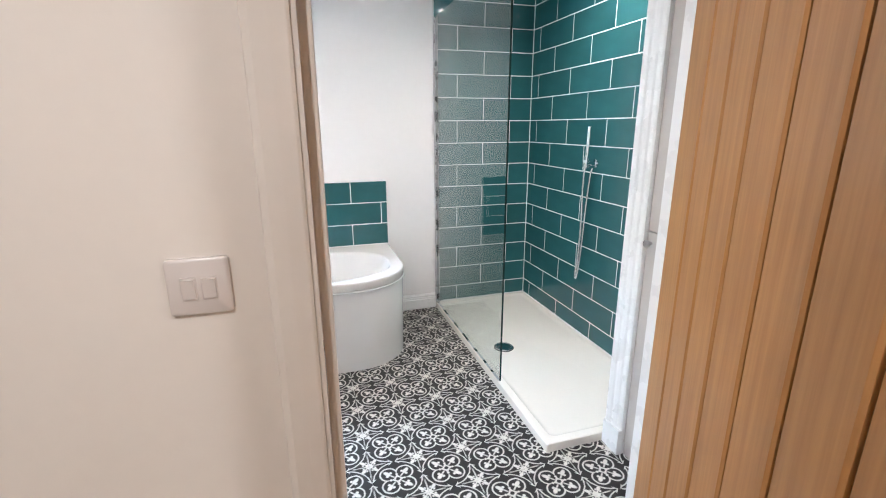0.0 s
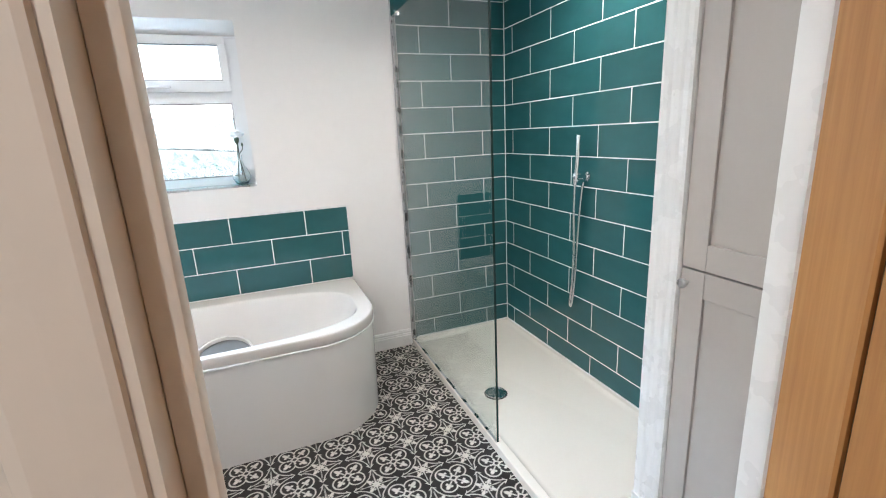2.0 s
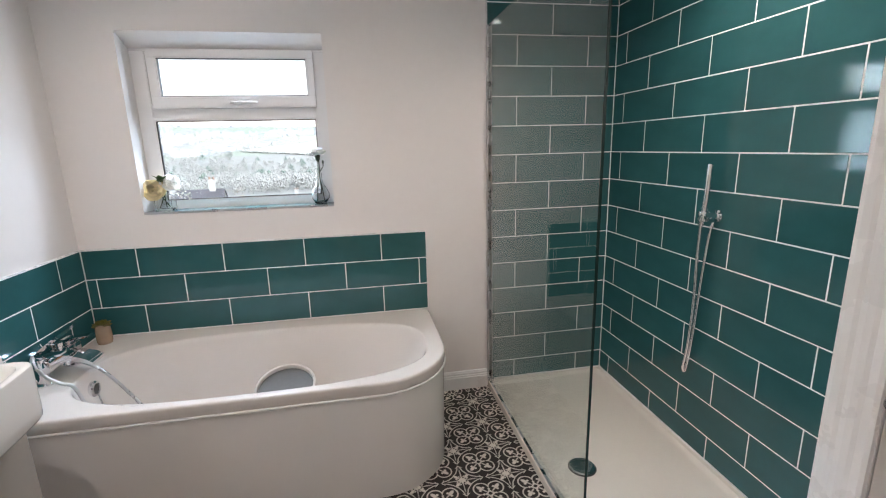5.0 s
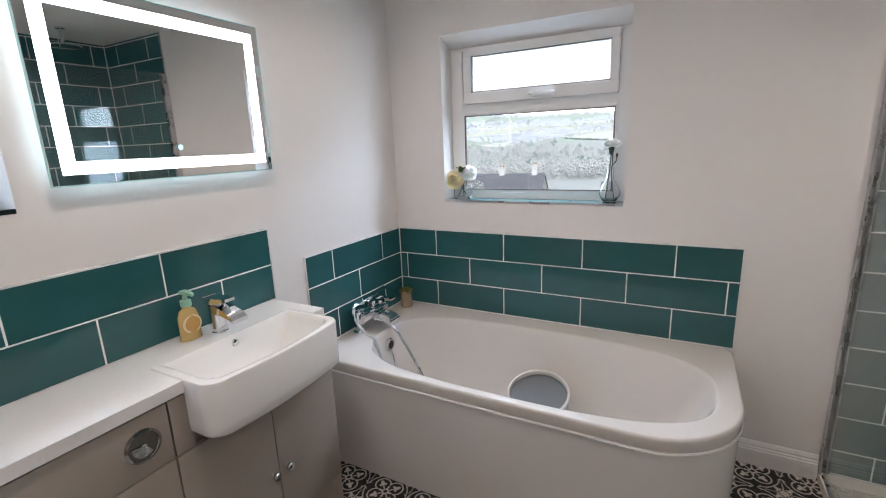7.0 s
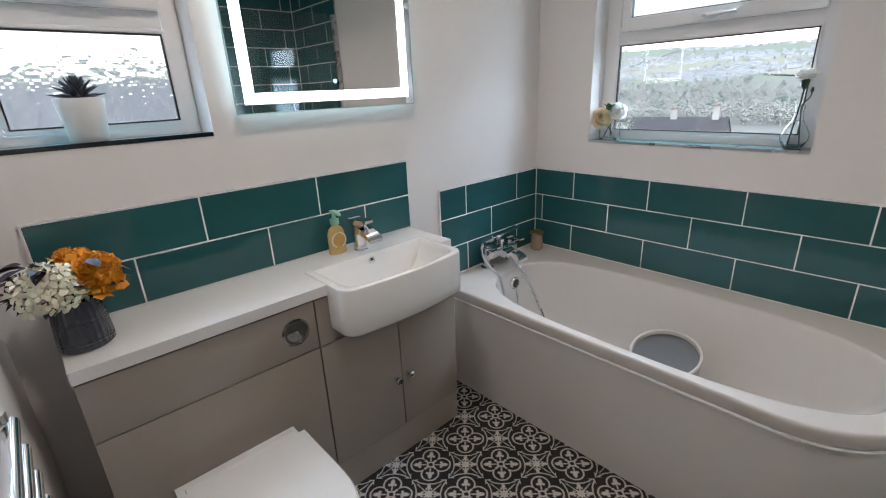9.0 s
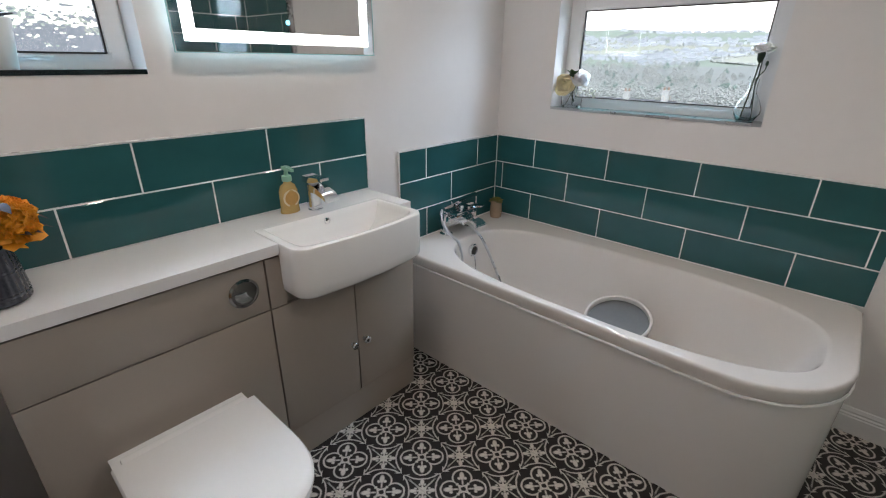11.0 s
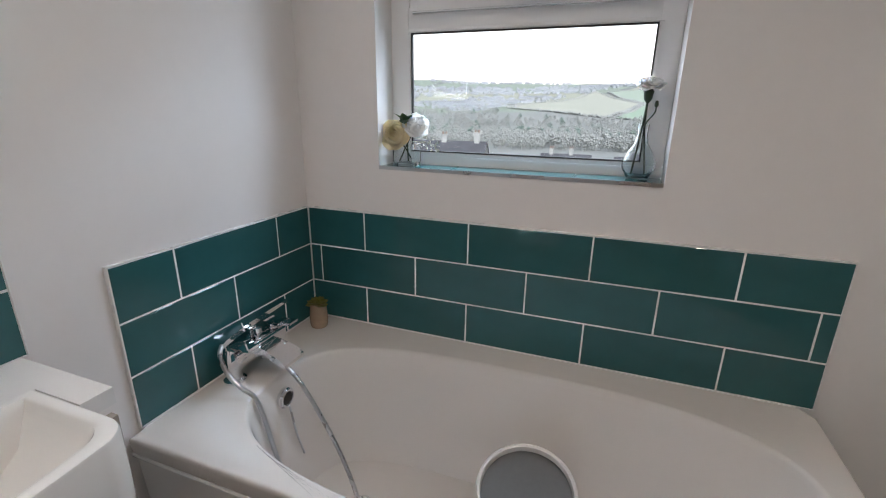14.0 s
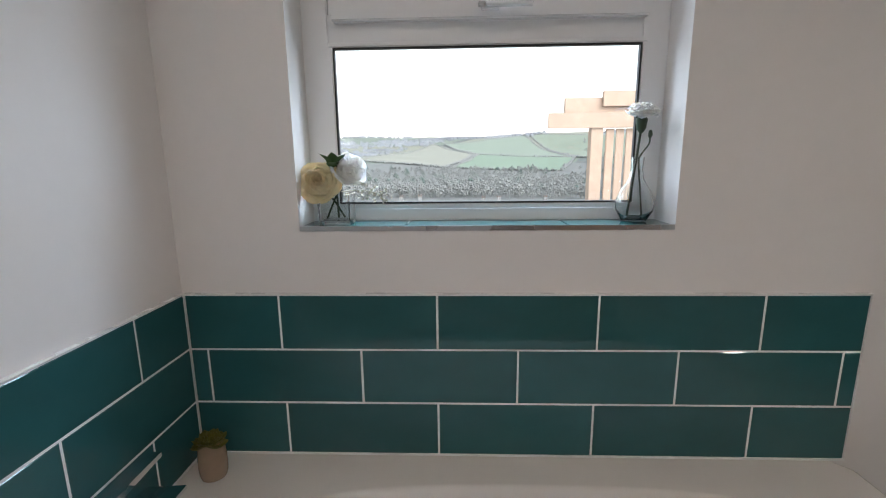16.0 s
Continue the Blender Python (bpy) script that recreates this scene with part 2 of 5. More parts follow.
def thing(name, label, category, group="", at=(0, 0, 0), turn=0.0):
    ob = new(name)
    ob.empty_display_size = 0.05
    ob.matrix_basis = pose(*at, 0, 0, turn)
    return tagged(ob, label, category, group)


def structure(name, bm, material, label, category, smooth=False):
    return tagged(mesh_object(name, bm, material, None, smooth), label, category, "", "structure")


def add_box(bm, x0, x1, y0, y1, z0, z1):
    vs = [bm.verts.new((x, y, z)) for z in (z0, z1) for y in (y0, y1) for x in (x0, x1)]
    for f in ((0, 1, 3, 2), (4, 6, 7, 5), (0, 4, 5, 1), (2, 3, 7, 6), (0, 2, 6, 4), (1, 5, 7, 3)):
        bm.faces.new([vs[i] for i in f])
    return bm


def box(x0, x1, y0, y1, z0, z1, bevel=0.0, seg=2):
    bm = add_box(bmesh.new(), x0, x1, y0, y1, z0, z1)
    if bevel:
        bmesh.ops.bevel(bm, geom=bm.edges[:], offset=bevel, segments=seg, profile=0.5, affect="EDGES")
    return bm


def boxes(*dims):
    bm = bmesh.new()
    for d in dims:
        add_box(bm, *d)
    return bm


def lathe(profile, n=32, cx=0.0, cy=0.0, axis="z", wave=None):
    """Turns a profile of (radius, height) round an upright axis (or x / y)."""
    bm = bmesh.new()
    rings = []
    for r, h in profile:
        ring = []
        for i in range(n):
            a = 2 * math.pi * i / n
            rr = max(r, 1e-5) * (wave(a, h) if wave else 1.0)
            c, s = rr * math.cos(a), rr * math.sin(a)
            co = (cx + c, cy + s, h) if axis == "z" else ((h, cx + c, cy + s) if axis == "x" else (cx + c, h, cy + s))
            ring.append(bm.verts.new(co))
        rings.append(ring)
    for a, b in zip(rings, rings[1:]):
        for i in range(n):
            bm.faces.new((a[i], a[(i + 1) % n], b[(i + 1) % n], b[i]))
    bm.faces.new(rings[0][::-1])
    bm.faces.new(rings[-1])
    return bm


def tube(points, r, n=10, bm=None, r_end=None):
    """A round tube swept along smooth points."""
    bm = bm or bmesh.new()
    pts = [Vector(p) for p in points]
    rings = []
    side = None
    for i, p in enumerate(pts):
        d = (pts[min(i + 1, len(pts) - 1)] - pts[max(i - 1, 0)]).normalized()
        if side is None:
            side = d.cross(Vector((0.31, 0.17, 0.93))).normalized()
        side = (side - d * side.dot(d)).normalized()
        up = d.cross(side)
        k = r if r_end is None else r + (r_end - r) * i / (len(pts) - 1)
        rings.append([bm.verts.new(p + k * (math.cos(2 * math.pi * j / n) * side + math.sin(2 * math.pi * j / n) * up)) for j in range(n)])
    for a, b in zip(rings, rings[1:]):
        for j in range(n):
            bm.faces.new((a[j], a[(j + 1) % n], b[(j + 1) % n], b[j]))
    bm.faces.new(rings[0][::-1])
    bm.faces.new(rings[-1])
    return bm


def smooth_path(pts, per=8):
    """Catmull-Rom through a few points."""
    v = [Vector(p) for p in pts]
    v = [2 * v[0] - v[1], *v, 2 * v[-1] - v[-2]]
    out = []
    for i in range(1, len(v) - 2):
        for s in range(per):
            t = s / per
            out.append(0.5 * (2 * v[i] + (v[i + 1] - v[i - 1]) * t + (2 * v[i - 1] - 5 * v[i] + 4 * v[i + 1] - v[i + 2]) * t * t + (3 * v[i] - v[i - 1] - 3 * v[i + 1] + v[i + 2]) * t ** 3))
    return out + [v[-2]]


def loft(loops, cap_first=True, cap_last=True, bm=None):
    """Skins closed loops that have the same number of points."""
    bm = bm or bmesh.new()
    rows = [[bm.verts.new(p) for p in lp] for lp in loops]
    n = len(rows[0])
    for a, b in zip(rows, rows[1:]):
        for i in range(n):
            bm.faces.new((a[i], a[(i + 1) % n], b[(i + 1) % n], b[i]))
    if cap_first:
        bm.faces.new(rows[0][::-1])
    if cap_last:
        bm.faces.new(rows[-1])
    return bm


def extrude_profile(profile, a, b, frame_of):
    """Sweeps a closed (depth, height) profile from a to b; frame_of maps (s, depth, height) to a point."""
    return loft([[frame_of(s, d, h) for d, h in profile] for s in (a, b)])


def round_rect(x0, x1, y0, y1, r, z, n=6):
    pts = []
    for cx, cy, a0 in ((x1 - r, y1 - r, 0), (x0 + r, y1 - r, 90), (x0 + r, y0 + r, 180), (x1 - r, y0 + r, 270)):
        for i in range(n + 1):
            a = radians(a0 + 90 * i / n)
            pts.append((cx + r * math.cos(a), cy + r * math.sin(a), z))
    return pts


# ---- the shell ----
NORTH, WEST, EAST, SOUTH, HALLFACE, CEIL = 3.11, -1.06, 1.75, 0.80, 0.683, 2.32
WX0, WX1, WZ0, WZ1 = -0.742, 0.172, 1.145, 1.985          # north window opening
VY0, VY1, VZ0, VZ1 = 0.89, 1.412, 1.324, 2.017            # west window opening
DX0, DX1, DZ = 0.115, 0.923, 2.03                          # doorway

structure("floor", boxes((WEST - 0.3, EAST + 0.3, HALLFACE, NORTH + 0.3, -0.14, -0.010)), FLOORGROUT, "dark grouted bathroom subfloor under patterned tiles", "floor")
structure("floor_hall", boxes((-1.6, 2.0, -2.2, HALLFACE, -0.14, 0.0)), surface("beige_carpet", (0.42, 0.36, 0.29), 0.95, vary=0.2, fine=220, bump=0.6, bump_scale=400), "beige carpeted hall floor", "floor")
structure("ceiling", boxes((WEST - 0.3, EAST + 0.3, HALLFACE, NORTH + 0.3, CEIL, CEIL + 0.1)), CEILPAINT, "flat white painted bathroom ceiling", "ceiling")
structure("ceiling_hall", boxes((-1.6, 2.0, -2.2, HALLFACE, CEIL, CEIL + 0.1)), CEILPAINT, "flat white painted hall ceiling", "ceiling")


def holed_wall(name, axis, face, back, lo, hi, h0, h1, z0, z1, label, material=PAINT, base=-0.01):
    dims = [(lo, h0, base, CEIL), (h1, hi, base, CEIL), (h0, h1, z1, CEIL)]
    if z0 > base:
        dims.append((h0, h1, base, z0))
    a, b = min(face, back), max(face, back)
    bm = bmesh.new()
    for s0, s1, q0, q1 in dims:
        if axis == "x":
            add_box(bm, s0, s1, a, b, q0, q1)
        else:
            add_box(bm, a, b, s0, s1, q0, q1)
    bmesh.ops.remove_doubles(bm, verts=bm.verts[:], dist=1e-5)
    return structure(name, bm, material, label, "wall")


holed_wall("wall_north", "x", NORTH, NORTH + 0.15, WEST - 0.3, EAST + 0.3, WX0, WX1, WZ0, WZ1, "smooth white painted plaster wall with a window recess")
holed_wall("wall_west", "y", WEST, WEST - 0.3, SOUTH, NORTH, VY0, VY1, VZ0, VZ1, "smooth white painted plaster wall behind the vanity")
structure("wall_east", boxes((EAST, EAST + 0.3, 1.39, NORTH, -0.01, CEIL)), PAINT, "plaster wall behind the shower tiles", "wall")
holed_wall("wall_south", "x", SOUTH, HALLFACE + 0.005, WEST - 0.3, EAST + 0.3, DX0, DX1, -0.01, DZ, "white painted wall with the doorway")
structure("wall_hall_north", boxes((-1.6, DX0, HALLFACE, HALLFACE + 0.005, 0, CEIL), (DX1, 2.0, HALLFACE, HALLFACE + 0.005, 0, CEIL), (DX0, DX1, HALLFACE, HALLFACE + 0.005, DZ, CEIL)), HALLPAINT, "cream painted hall wall with a light switch", "wall")
structure("wall_hall_west", boxes((-1.7, -1.6, -2.2, HALLFACE, 0, CEIL)), HALLPAINT, "plain cream hall wall", "wall")
structure("wall_hall_east", boxes((2.0, 2.1, -2.2, HALLFACE, 0, CEIL)), HALLPAINT, "plain cream hall wall", "wall")
structure("wall_hall_south", boxes((-1.6, 2.0, -2.3, -2.2, 0, CEIL)), HALLPAINT, "plain cream hall wall", "wall")

# airing cupboard block at the end of the shower
CX, CY0, CY1 = 1.30, 0.875, 1.302
structure("wall_cupboard", boxes((CX, EAST + 0.02, CY1 + 0.002, 1.39, -0.01, CEIL), (CX, EAST + 0.02, SOUTH, CY0 - 0.002, -0.01, CEIL), (CX, EAST + 0.02, CY0 - 0.002, CY1 + 0.002, 2.06, CEIL),
          (CX + 0.08, EAST + 0.02, CY0 - 0.002, CY1 + 0.002, -0.01, 2.06), (EAST + 0.02, EAST + 0.3, SOUTH, 1.39, -0.01, CEIL)), PAINT, "white painted stud wall round the airing cupboard", "wall")

# door linings: hall side rebate, stop and room side
lining = structure("door_lining", boxes((DX0, DX0 + 0.006, HALLFACE - 0.002, SOUTH + 0.003, 0, DZ)), WARMLITWOOD, "white painted door lining with a stop bead, coloured cream for the warm hall light", "door frame")
part("stop_bead", box(DX0 + 0.006, DX0 + 0.028, 0.722, 0.752, 0, DZ, 0.003), WARMLITWOOD, lining)
structure("door_lining_hinge", boxes((DX1 - 0.004, DX1, HALLFACE - 0.002, 0.770, 0, DZ), (DX1 - 0.036, DX1, 0.770, SOUTH + 0.003, 0, DZ), (DX0 + 0.028, DX1 - 0.036, 0.770, SOUTH + 0.003, DZ - 0.03, DZ)), GLOSSWHITE, "white gloss door lining beside the hinges", "door frame")
ARCH = [(0, 0), (0.010, 0), (0.014, 0.006), (0.014, 0.018), (0.018, 0.024), (0.020, 0.034), (0.017, 0.044), (0.021, 0.050), (0.022, 0.062), (0.019, 0.070), (0, 0.070)]
bm = extrude_profile([(0, 0), (0.006, 0.001), (0.008, 0.006), (0.0085, 0.03), (0.0075, 0.054), (0.003, 0.064), (0, 0.066)], 0, DZ + 0.06, lambda s, d, w: (DX0 - 0.002 - w, HALLFACE - d, s))
structure("trim_hall_architrave", bm, HALLPAINT, "cream painted architrave round the doorway", "trim")
bm = extrude_profile(ARCH, 0, DZ + 0.06, lambda s, d, w: (DX1 - 0.03 + w, SOUTH + 0.003 + d, s))
loft([[(DX0 - 0.06 + (0.87 + 0.06) * e, SOUTH + 0.003 + d, DZ - 0.012 + w) for d, w in ARCH] for e in (0, 1)], bm=bm)
loft([[(DX0 + 0.006 - w, SOUTH + 0.003 + d, s) for d, w in ARCH] for s in (0, DZ + 0.06)], bm=bm)
structure("trim_doorway", bm, GLOSSWHITE, "white gloss moulded architrave round the doorway", "trim")
bm = extrude_profile([(d * 1.0, w * 1.36) for d, w in ARCH], 0.115, 2.13, lambda s, d, w: (CX - d, 1.305 + w, s))
add_box(bm, CX - 0.026, CX - 0.001, 1.303, 1.402, 0.0, 0.115)
loft([[(CX - d, 0.873 - w, s) for d, w in ARCH] for s in (0, 2.13)], bm=bm)
structure("trim_cupboard", bm, GLOSSWHITE, "white gloss moulded architrave round the cupboard", "trim")

SKIRT = [(0, 0), (0.018, 0), (0.018, 0.075), (0.014, 0.080), (0.015, 0.086), (0.010, 0.092), (0.012, 0.100), (0.006, 0.112), (0, 0.115)]
bm = extrude_profile(SKIRT, 0.60, 0.998, lambda s, d, h: (s, NORTH - 0.001 - d, h - 0.002))
structure("baseboard_north", bm, GLOSSWHITE, "white gloss moulded skirting board", "skirting")
bm = extrude_profile(SKIRT, WEST + 0.001, DX0 - 0.07, lambda s, d, h: (s, SOUTH + 0.001 + d, h - 0.002))
structure("baseboard_south", bm, GLOSSWHITE, "white gloss moulded skirting board", "skirting")
bm = extrude_profile(SKIRT, -1.6, DX0 - 0.075, lambda s, d, h: (s, HALLFACE - 0.001 - d, h))
structure("baseboard_hall", bm, GLOSSWHITE, "white gloss moulded hall skirting board", "skirting")


# ---- windows ----
def frame_bars(bm, to, a0, a1, z0, z1, w, d0, d1, foot=None):
    """Four bars round a rectangle; to maps (along, depth, up) to a point box."""
    for dims in ((a0, a1, z0, z0 + (foot or w)), (a0, a1, z1 - w, z1), (a0, a0 + w, z0 + (foot or w), z1 - w), (a1 - w, a1, z0 + (foot or w), z1 - w)):
        p, q = to(dims[0], d0, dims[2]), to(dims[1], d1, dims[3])
        add_box(bm, *sorted((p[0], q[0])), *sorted((p[1], q[1])), *sorted((p[2], q[2])))
    return bm


def build_window(name, to, a0, a1, z0, z1, low, top, trans, pane, label):
    win = tagged(new(name), label, "window", "", "structure")

    def bars(nm, a, b, c, d, w, d0, d1, mt, bev=0.003, foot=None):
        bm = frame_bars(bmesh.new(), to, a, b, c, d, w, d0, d1, foot)
        if bev:
            bmesh.ops.bevel(bm, geom=bm.edges[:], offset=bev, segments=2, affect="EDGES")
        return part(nm, bm, mt, win)

    bars("window_frame", a0, a1, z0, z1, low[0] - a0 - 0.012, 0.115, 0.135, UPVC, foot=low[2] - z0 - 0.013)
    p, q = to(a0 + 0.05, 0.118, trans[0]), to(a1 - 0.05, 0.134, trans[1])
    part("transom", box(*sorted((p[0], q[0])), *sorted((p[1], q[1])), *sorted((p[2], q[2])), 0.003), UPVC, win)
    bars("bead", low[0] - 0.014, low[1] + 0.014, low[2] - 0.014, low[3] + 0.014, 0.0142, 0.106, 0.1165, UPVC, 0.004)
    bars("gasket", low[0] - 0.0012, low[1] + 0.0012, low[2] - 0.0012, low[3] + 0.0012, 0.0045, 0.108, 0.1205, GASKET, 0)
    bars("vent_rebate", top[0] - 0.064, top[1] + 0.064, top[2] - 0.040, top[3] + 0.062, 0.050, 0.1275, 0.1335, UPVC, 0)
    bars("sash_frame", top[0] - 0.046, top[1] + 0.040, top[2] - 0.058, top[3] + 0.042, 0.042, 0.095, 0.16, UPVC, 0.004, foot=0.056)
    bars("glazing_bead", top[0] - 0.016, top[1] + 0.016, top[2] - 0.016, top[3] + 0.016, 0.0155, 0.0925, 0.1205, UPVC, 0.005)
    bars("gasket", top[0] - 0.003, top[1] + 0.003, top[2] - 0.002, top[3] + 0.002, 0.0035, 0.098, 0.1205, GASKET, 0)
    for r in (low, top):
        p, q = to(r[0] - 0.004, 0.121, r[2] - 0.004), to(r[1] + 0.004, 0.126, r[3] + 0.004)
        pn = part("pane", box(*sorted((p[0], q[0])), *sorted((p[1], q[1])), *sorted((p[2], q[2]))), pane, win, smooth=False)
        pn.visible_shadow = False
    mid = (top[0] + top[1]) / 2
    hz = top[2] - 0.034

    def hb(s0, s1, e0, e1, u0, u1, bev=0.003):
        p, q = to(s0, e0, u0), to(s1, e1, u1)
        return box(*sorted((p[0], q[0])), *sorted((p[1], q[1])), *sorted((p[2], q[2])), bev)

    grip = part("handle", hb(mid - 0.022, mid + 0.022, 0.082, 0.094, hz - 0.009, hz + 0.009), UPVC, win)
    part("lever", hb(mid - 0.012, mid + 0.100, 0.064, 0.080, hz - 0.006, hz + 0.006, 0.005), UPVC, grip)
    part("lock_button", hb(mid - 0.030, mid - 0.013, 0.066, 0.0815, hz - 0.005, hz + 0.005, 0.002), STEEL, grip)
    return win


build_window("window_1", lambda a, d, z: (a, NORTH + d, z), WX0, WX1, WZ0 + 0.006, WZ1, (-0.663, 0.104, 1.200, 1.590), (-0.615, 0.076, 1.708, 1.885), (1.604, 1.672), PANE, "white plastic double-glazed window with a top vent, overlooking a valley")
build_window("window_2", lambda a, d, z: (WEST - d, a, z), VY0, VY1, VZ0 + 0.006, VZ1, (0.950, 1.354, 1.372, 1.617), (0.985, 1.319, 1.737, 1.922), (1.632, 1.700), WAVY, "white plastic window with textured obscure glass")


structure("window_head_north", extrude_profile([(0.0, 0.0), (0.012, -0.004), (0.114, -0.053), (0.114, 0.0)], WX0, WX1, lambda e, d, h: (e, NORTH + d, WZ1 + h)), PAINT, "sloping white plaster window head", "window head")


# ---- wall and floor tiles ----
TILE_MESHES = {}


def tile_mesh(w, h, t, material):
    """A thin rectangular tile with eased edges, face towards -y, centred."""
    key = (round(w, 3), round(h, 3), t)
    if key not in TILE_MESHES:
        e = 0.0022
        lo = [(-w / 2, t, -h / 2), (w / 2, t, -h / 2), (w / 2, t, h / 2), (-w / 2, t, h / 2)]
        mid = [(x, 0.0018, z) for x, _, z in lo]
        top = [(-w / 2 + e, 0, -h / 2 + e), (w / 2 - e, 0, -h / 2 + e), (w / 2 - e, 0, h / 2 - e), (-w / 2 + e, 0, h / 2 - e)]
        bm = loft([lo, mid, top], cap_first=False)
        me = bpy.data.meshes.new("tile")
        bmesh.ops.recalc_face_normals(bm, faces=bm.faces[:])
        bm.to_mesh(me)
        bm.free()
        me.materials.append(material)
        TILE_MESHES[key] = me
    return TILE_MESHES[key]


def tile_run(parent, rows, lo, hi, place, gap=0.0040, t=0.0085, material=None):
    """Lays rows of (z0, z1, one joint) between lo and hi with a 0.403 m pitch; place turns (along, z) into a pose."""
    for z0, z1, joint in rows:
        k = math.floor((lo - joint) / 0.403)
        edges = [lo] + [joint + 0.403 * i for i in range(k, k + 12) if lo + 0.03 < joint + 0.403 * i < hi - 0.03] + [hi]
        for a, b in zip(edges, edges[1:]):
            g0 = gap / 2 if a > lo else 0.0005
            g1 = gap / 2 if b < hi else 0.0005
            o = new("tile", tile_mesh(b - g1 - a - g0, z1 - z0 - gap, t, material or TEAL))
            o.parent = parent
            o.matrix_basis = place((a + g0 + b - g1) / 2, (z0 + z1) / 2) @ pose(0, 0, 0, random.uniform(-0.10, 0.10), 0, random.uniform(-0.06, 0.06))


def bed(name, dims, label):
    return structure(name, boxes(dims), GROUT, label, "wall tiles")


def on_north(a, z):
    return pose(a, 3.100, z)


def on_west(a, z):
    return pose(-1.050, a, z, 0, 0, 90)


def on_east(a, z):
    return pose(1.740, a, z, 0, 0, -90)


zs = [0.033, 0.155] + [0.155 + 0.1532 * i for i in range(1, 15)]
zs = [z for z in zs if z < CEIL - 0.02] + [CEIL - 0.002]

tile_bed_e = bed("shower_tiling_east", (1.7412, EAST - 0.0005, 1.392, NORTH - 0.0005, 0.031, CEIL - 0.001), "teal glazed brick-bond shower tiles with white grout")
tile_bed_n = bed("shower_tiling_north", (1.005, 1.7408, 3.1012, NORTH - 0.0005, 0.031, CEIL - 0.001), "teal glazed brick-bond shower tiles with white grout")
rows_e = [(a, b, 2.195 if i % 2 == 0 else 2.395) for i, (a, b) in enumerate(zip(zs, zs[1:]))]
rows_n = [(a, b, 1.170 if i % 2 == 0 else 1.367) for i, (a, b) in enumerate(zip(zs, zs[1:]))]
SPL = [0.533, 0.684, 0.8335, 0.981]
bath_bed_n = bed("splashback_bath_north", (-1.0485, 0.650, 3.1012, NORTH - 0.0005, 0.532, 0.9812), "teal glazed splashback tiles with white grout above the bath")
bath_bed_w = bed("splashback_bath_west", (WEST + 0.0005, -1.0512, 2.343, 3.1015, 0.532, 0.9812), "teal glazed splashback tiles with white grout beside the bath taps")
BSP = [0.853, 0.998, 1.145]
basin_bed = bed("splashback_basin", (WEST + 0.0005, -1.0512, 0.906, 2.157, 0.852, 1.1455), "two rows of teal glazed splashback tiles above the worktop")

# tray, screen and shower fittings
tray = thing("shower_tray", "low white stone-resin rectangular shower tray on the floor", "shower tray")
outer = lambda z, e: round_rect(1.002 + e, 1.7395 - e, 1.403 + e, 3.0995 - e, 0.008, z, 4)
inner = lambda z, e: round_rect(1.040 + e, 1.715 - e, 1.440 + e, 3.075 - e, 0.03, z, 4)
part("basin", loft([outer(0.0, 0), outer(0.038, 0), outer(0.042, 0.004), inner(0.042, 0), inner(0.033, 0.008), inner(0.030, 0.03)], cap_first=True), TRAYWHITE, tray)
waste = part("waste_cover", lathe([(0.056, 0.030), (0.056, 0.036), (0.052, 0.039), (0.044, 0.0395), (0.043, 0.038), (0.0, 0.0375)], 40, 1.199, 2.276), CHROME, tray, "chrome waste cover")
part("waste_gap", lathe([(0.061, 0.0295), (0.061, 0.0312), (0.054, 0.0314)], 40, 1.199, 2.276), BLACKHOLE, tray)

screen = thing("shower_screen", "tall clear fixed glass shower screen on the tray edge", "shower screen")
GX = 1.0125
sg = part("glass_panel", box(GX - 0.004, GX + 0.004, 1.914, 3.092, 0.046, 2.035), SCREEN, screen, smooth=False)
sg.visible_shadow = False
part("glass_edge", box(GX - 0.0045, GX + 0.0045, 1.9095, 1.9138, 0.046, 2.035, 0.001, 1), SCREENEDGE, screen, "dark green polished glass edge", smooth=False)
part("wall_channel", boxes((GX - 0.0120, GX - 0.0075, 3.070, 3.0995, 0.043, 2.03), (GX + 0.0075, GX + 0.012, 3.070, 3.0995, 0.043, 2.03), (GX - 0.0075, GX + 0.0075, 3.0935, 3.0995, 0.043, 2.03)), STEEL, screen, "slim metal wall channel")
part("bottom_seal", box(GX - 0.006, GX + 0.006, 1.914, 3.07, 0.0425, 0.046), STEEL, screen)

mixer = thing("hand_shower", "slim chrome stick hand shower on a wall bracket with a hose", "shower")
part("bracket", lathe([(0.024, 1.7400), (0.024, 1.734), (0.012, 1.731), (0.012, 1.690), (0.015, 1.688), (0.015, 1.668), (0.0, 1.666)], 24, 2.262, 1.130, "x"), CHROME, mixer)
part("handset", tube(smooth_path([(1.676, 2.279, 1.09), (1.680, 2.268, 1.20), (1.682, 2.266, 1.338)], 6), 0.0115, 14), CHROME, mixer, "slim chrome stick handset")
part("clamp", lathe([(0.019, 1.110), (0.020, 1.114), (0.020, 1.146), (0.019, 1.150)], 20, 1.678, 2.272), CHROME, mixer)
part("hose", tube(smooth_path([(1.677, 2.280, 1.095), (1.680, 2.286, 0.95), (1.690, 2.292, 0.75), (1.694, 2.306, 0.55), (1.692, 2.318, 0.44), (1.700, 2.310, 0.43), (1.706, 2.296, 0.60), (1.704, 2.278, 0.85), (1.706, 2.262, 1.05), (1.712, 2.255, 1.105)], 8), 0.0068, 10), CHROME, mixer, "ribbed chrome hose")
rain = thing("rain_shower", "round chrome rain shower head on a ceiling arm", "shower")
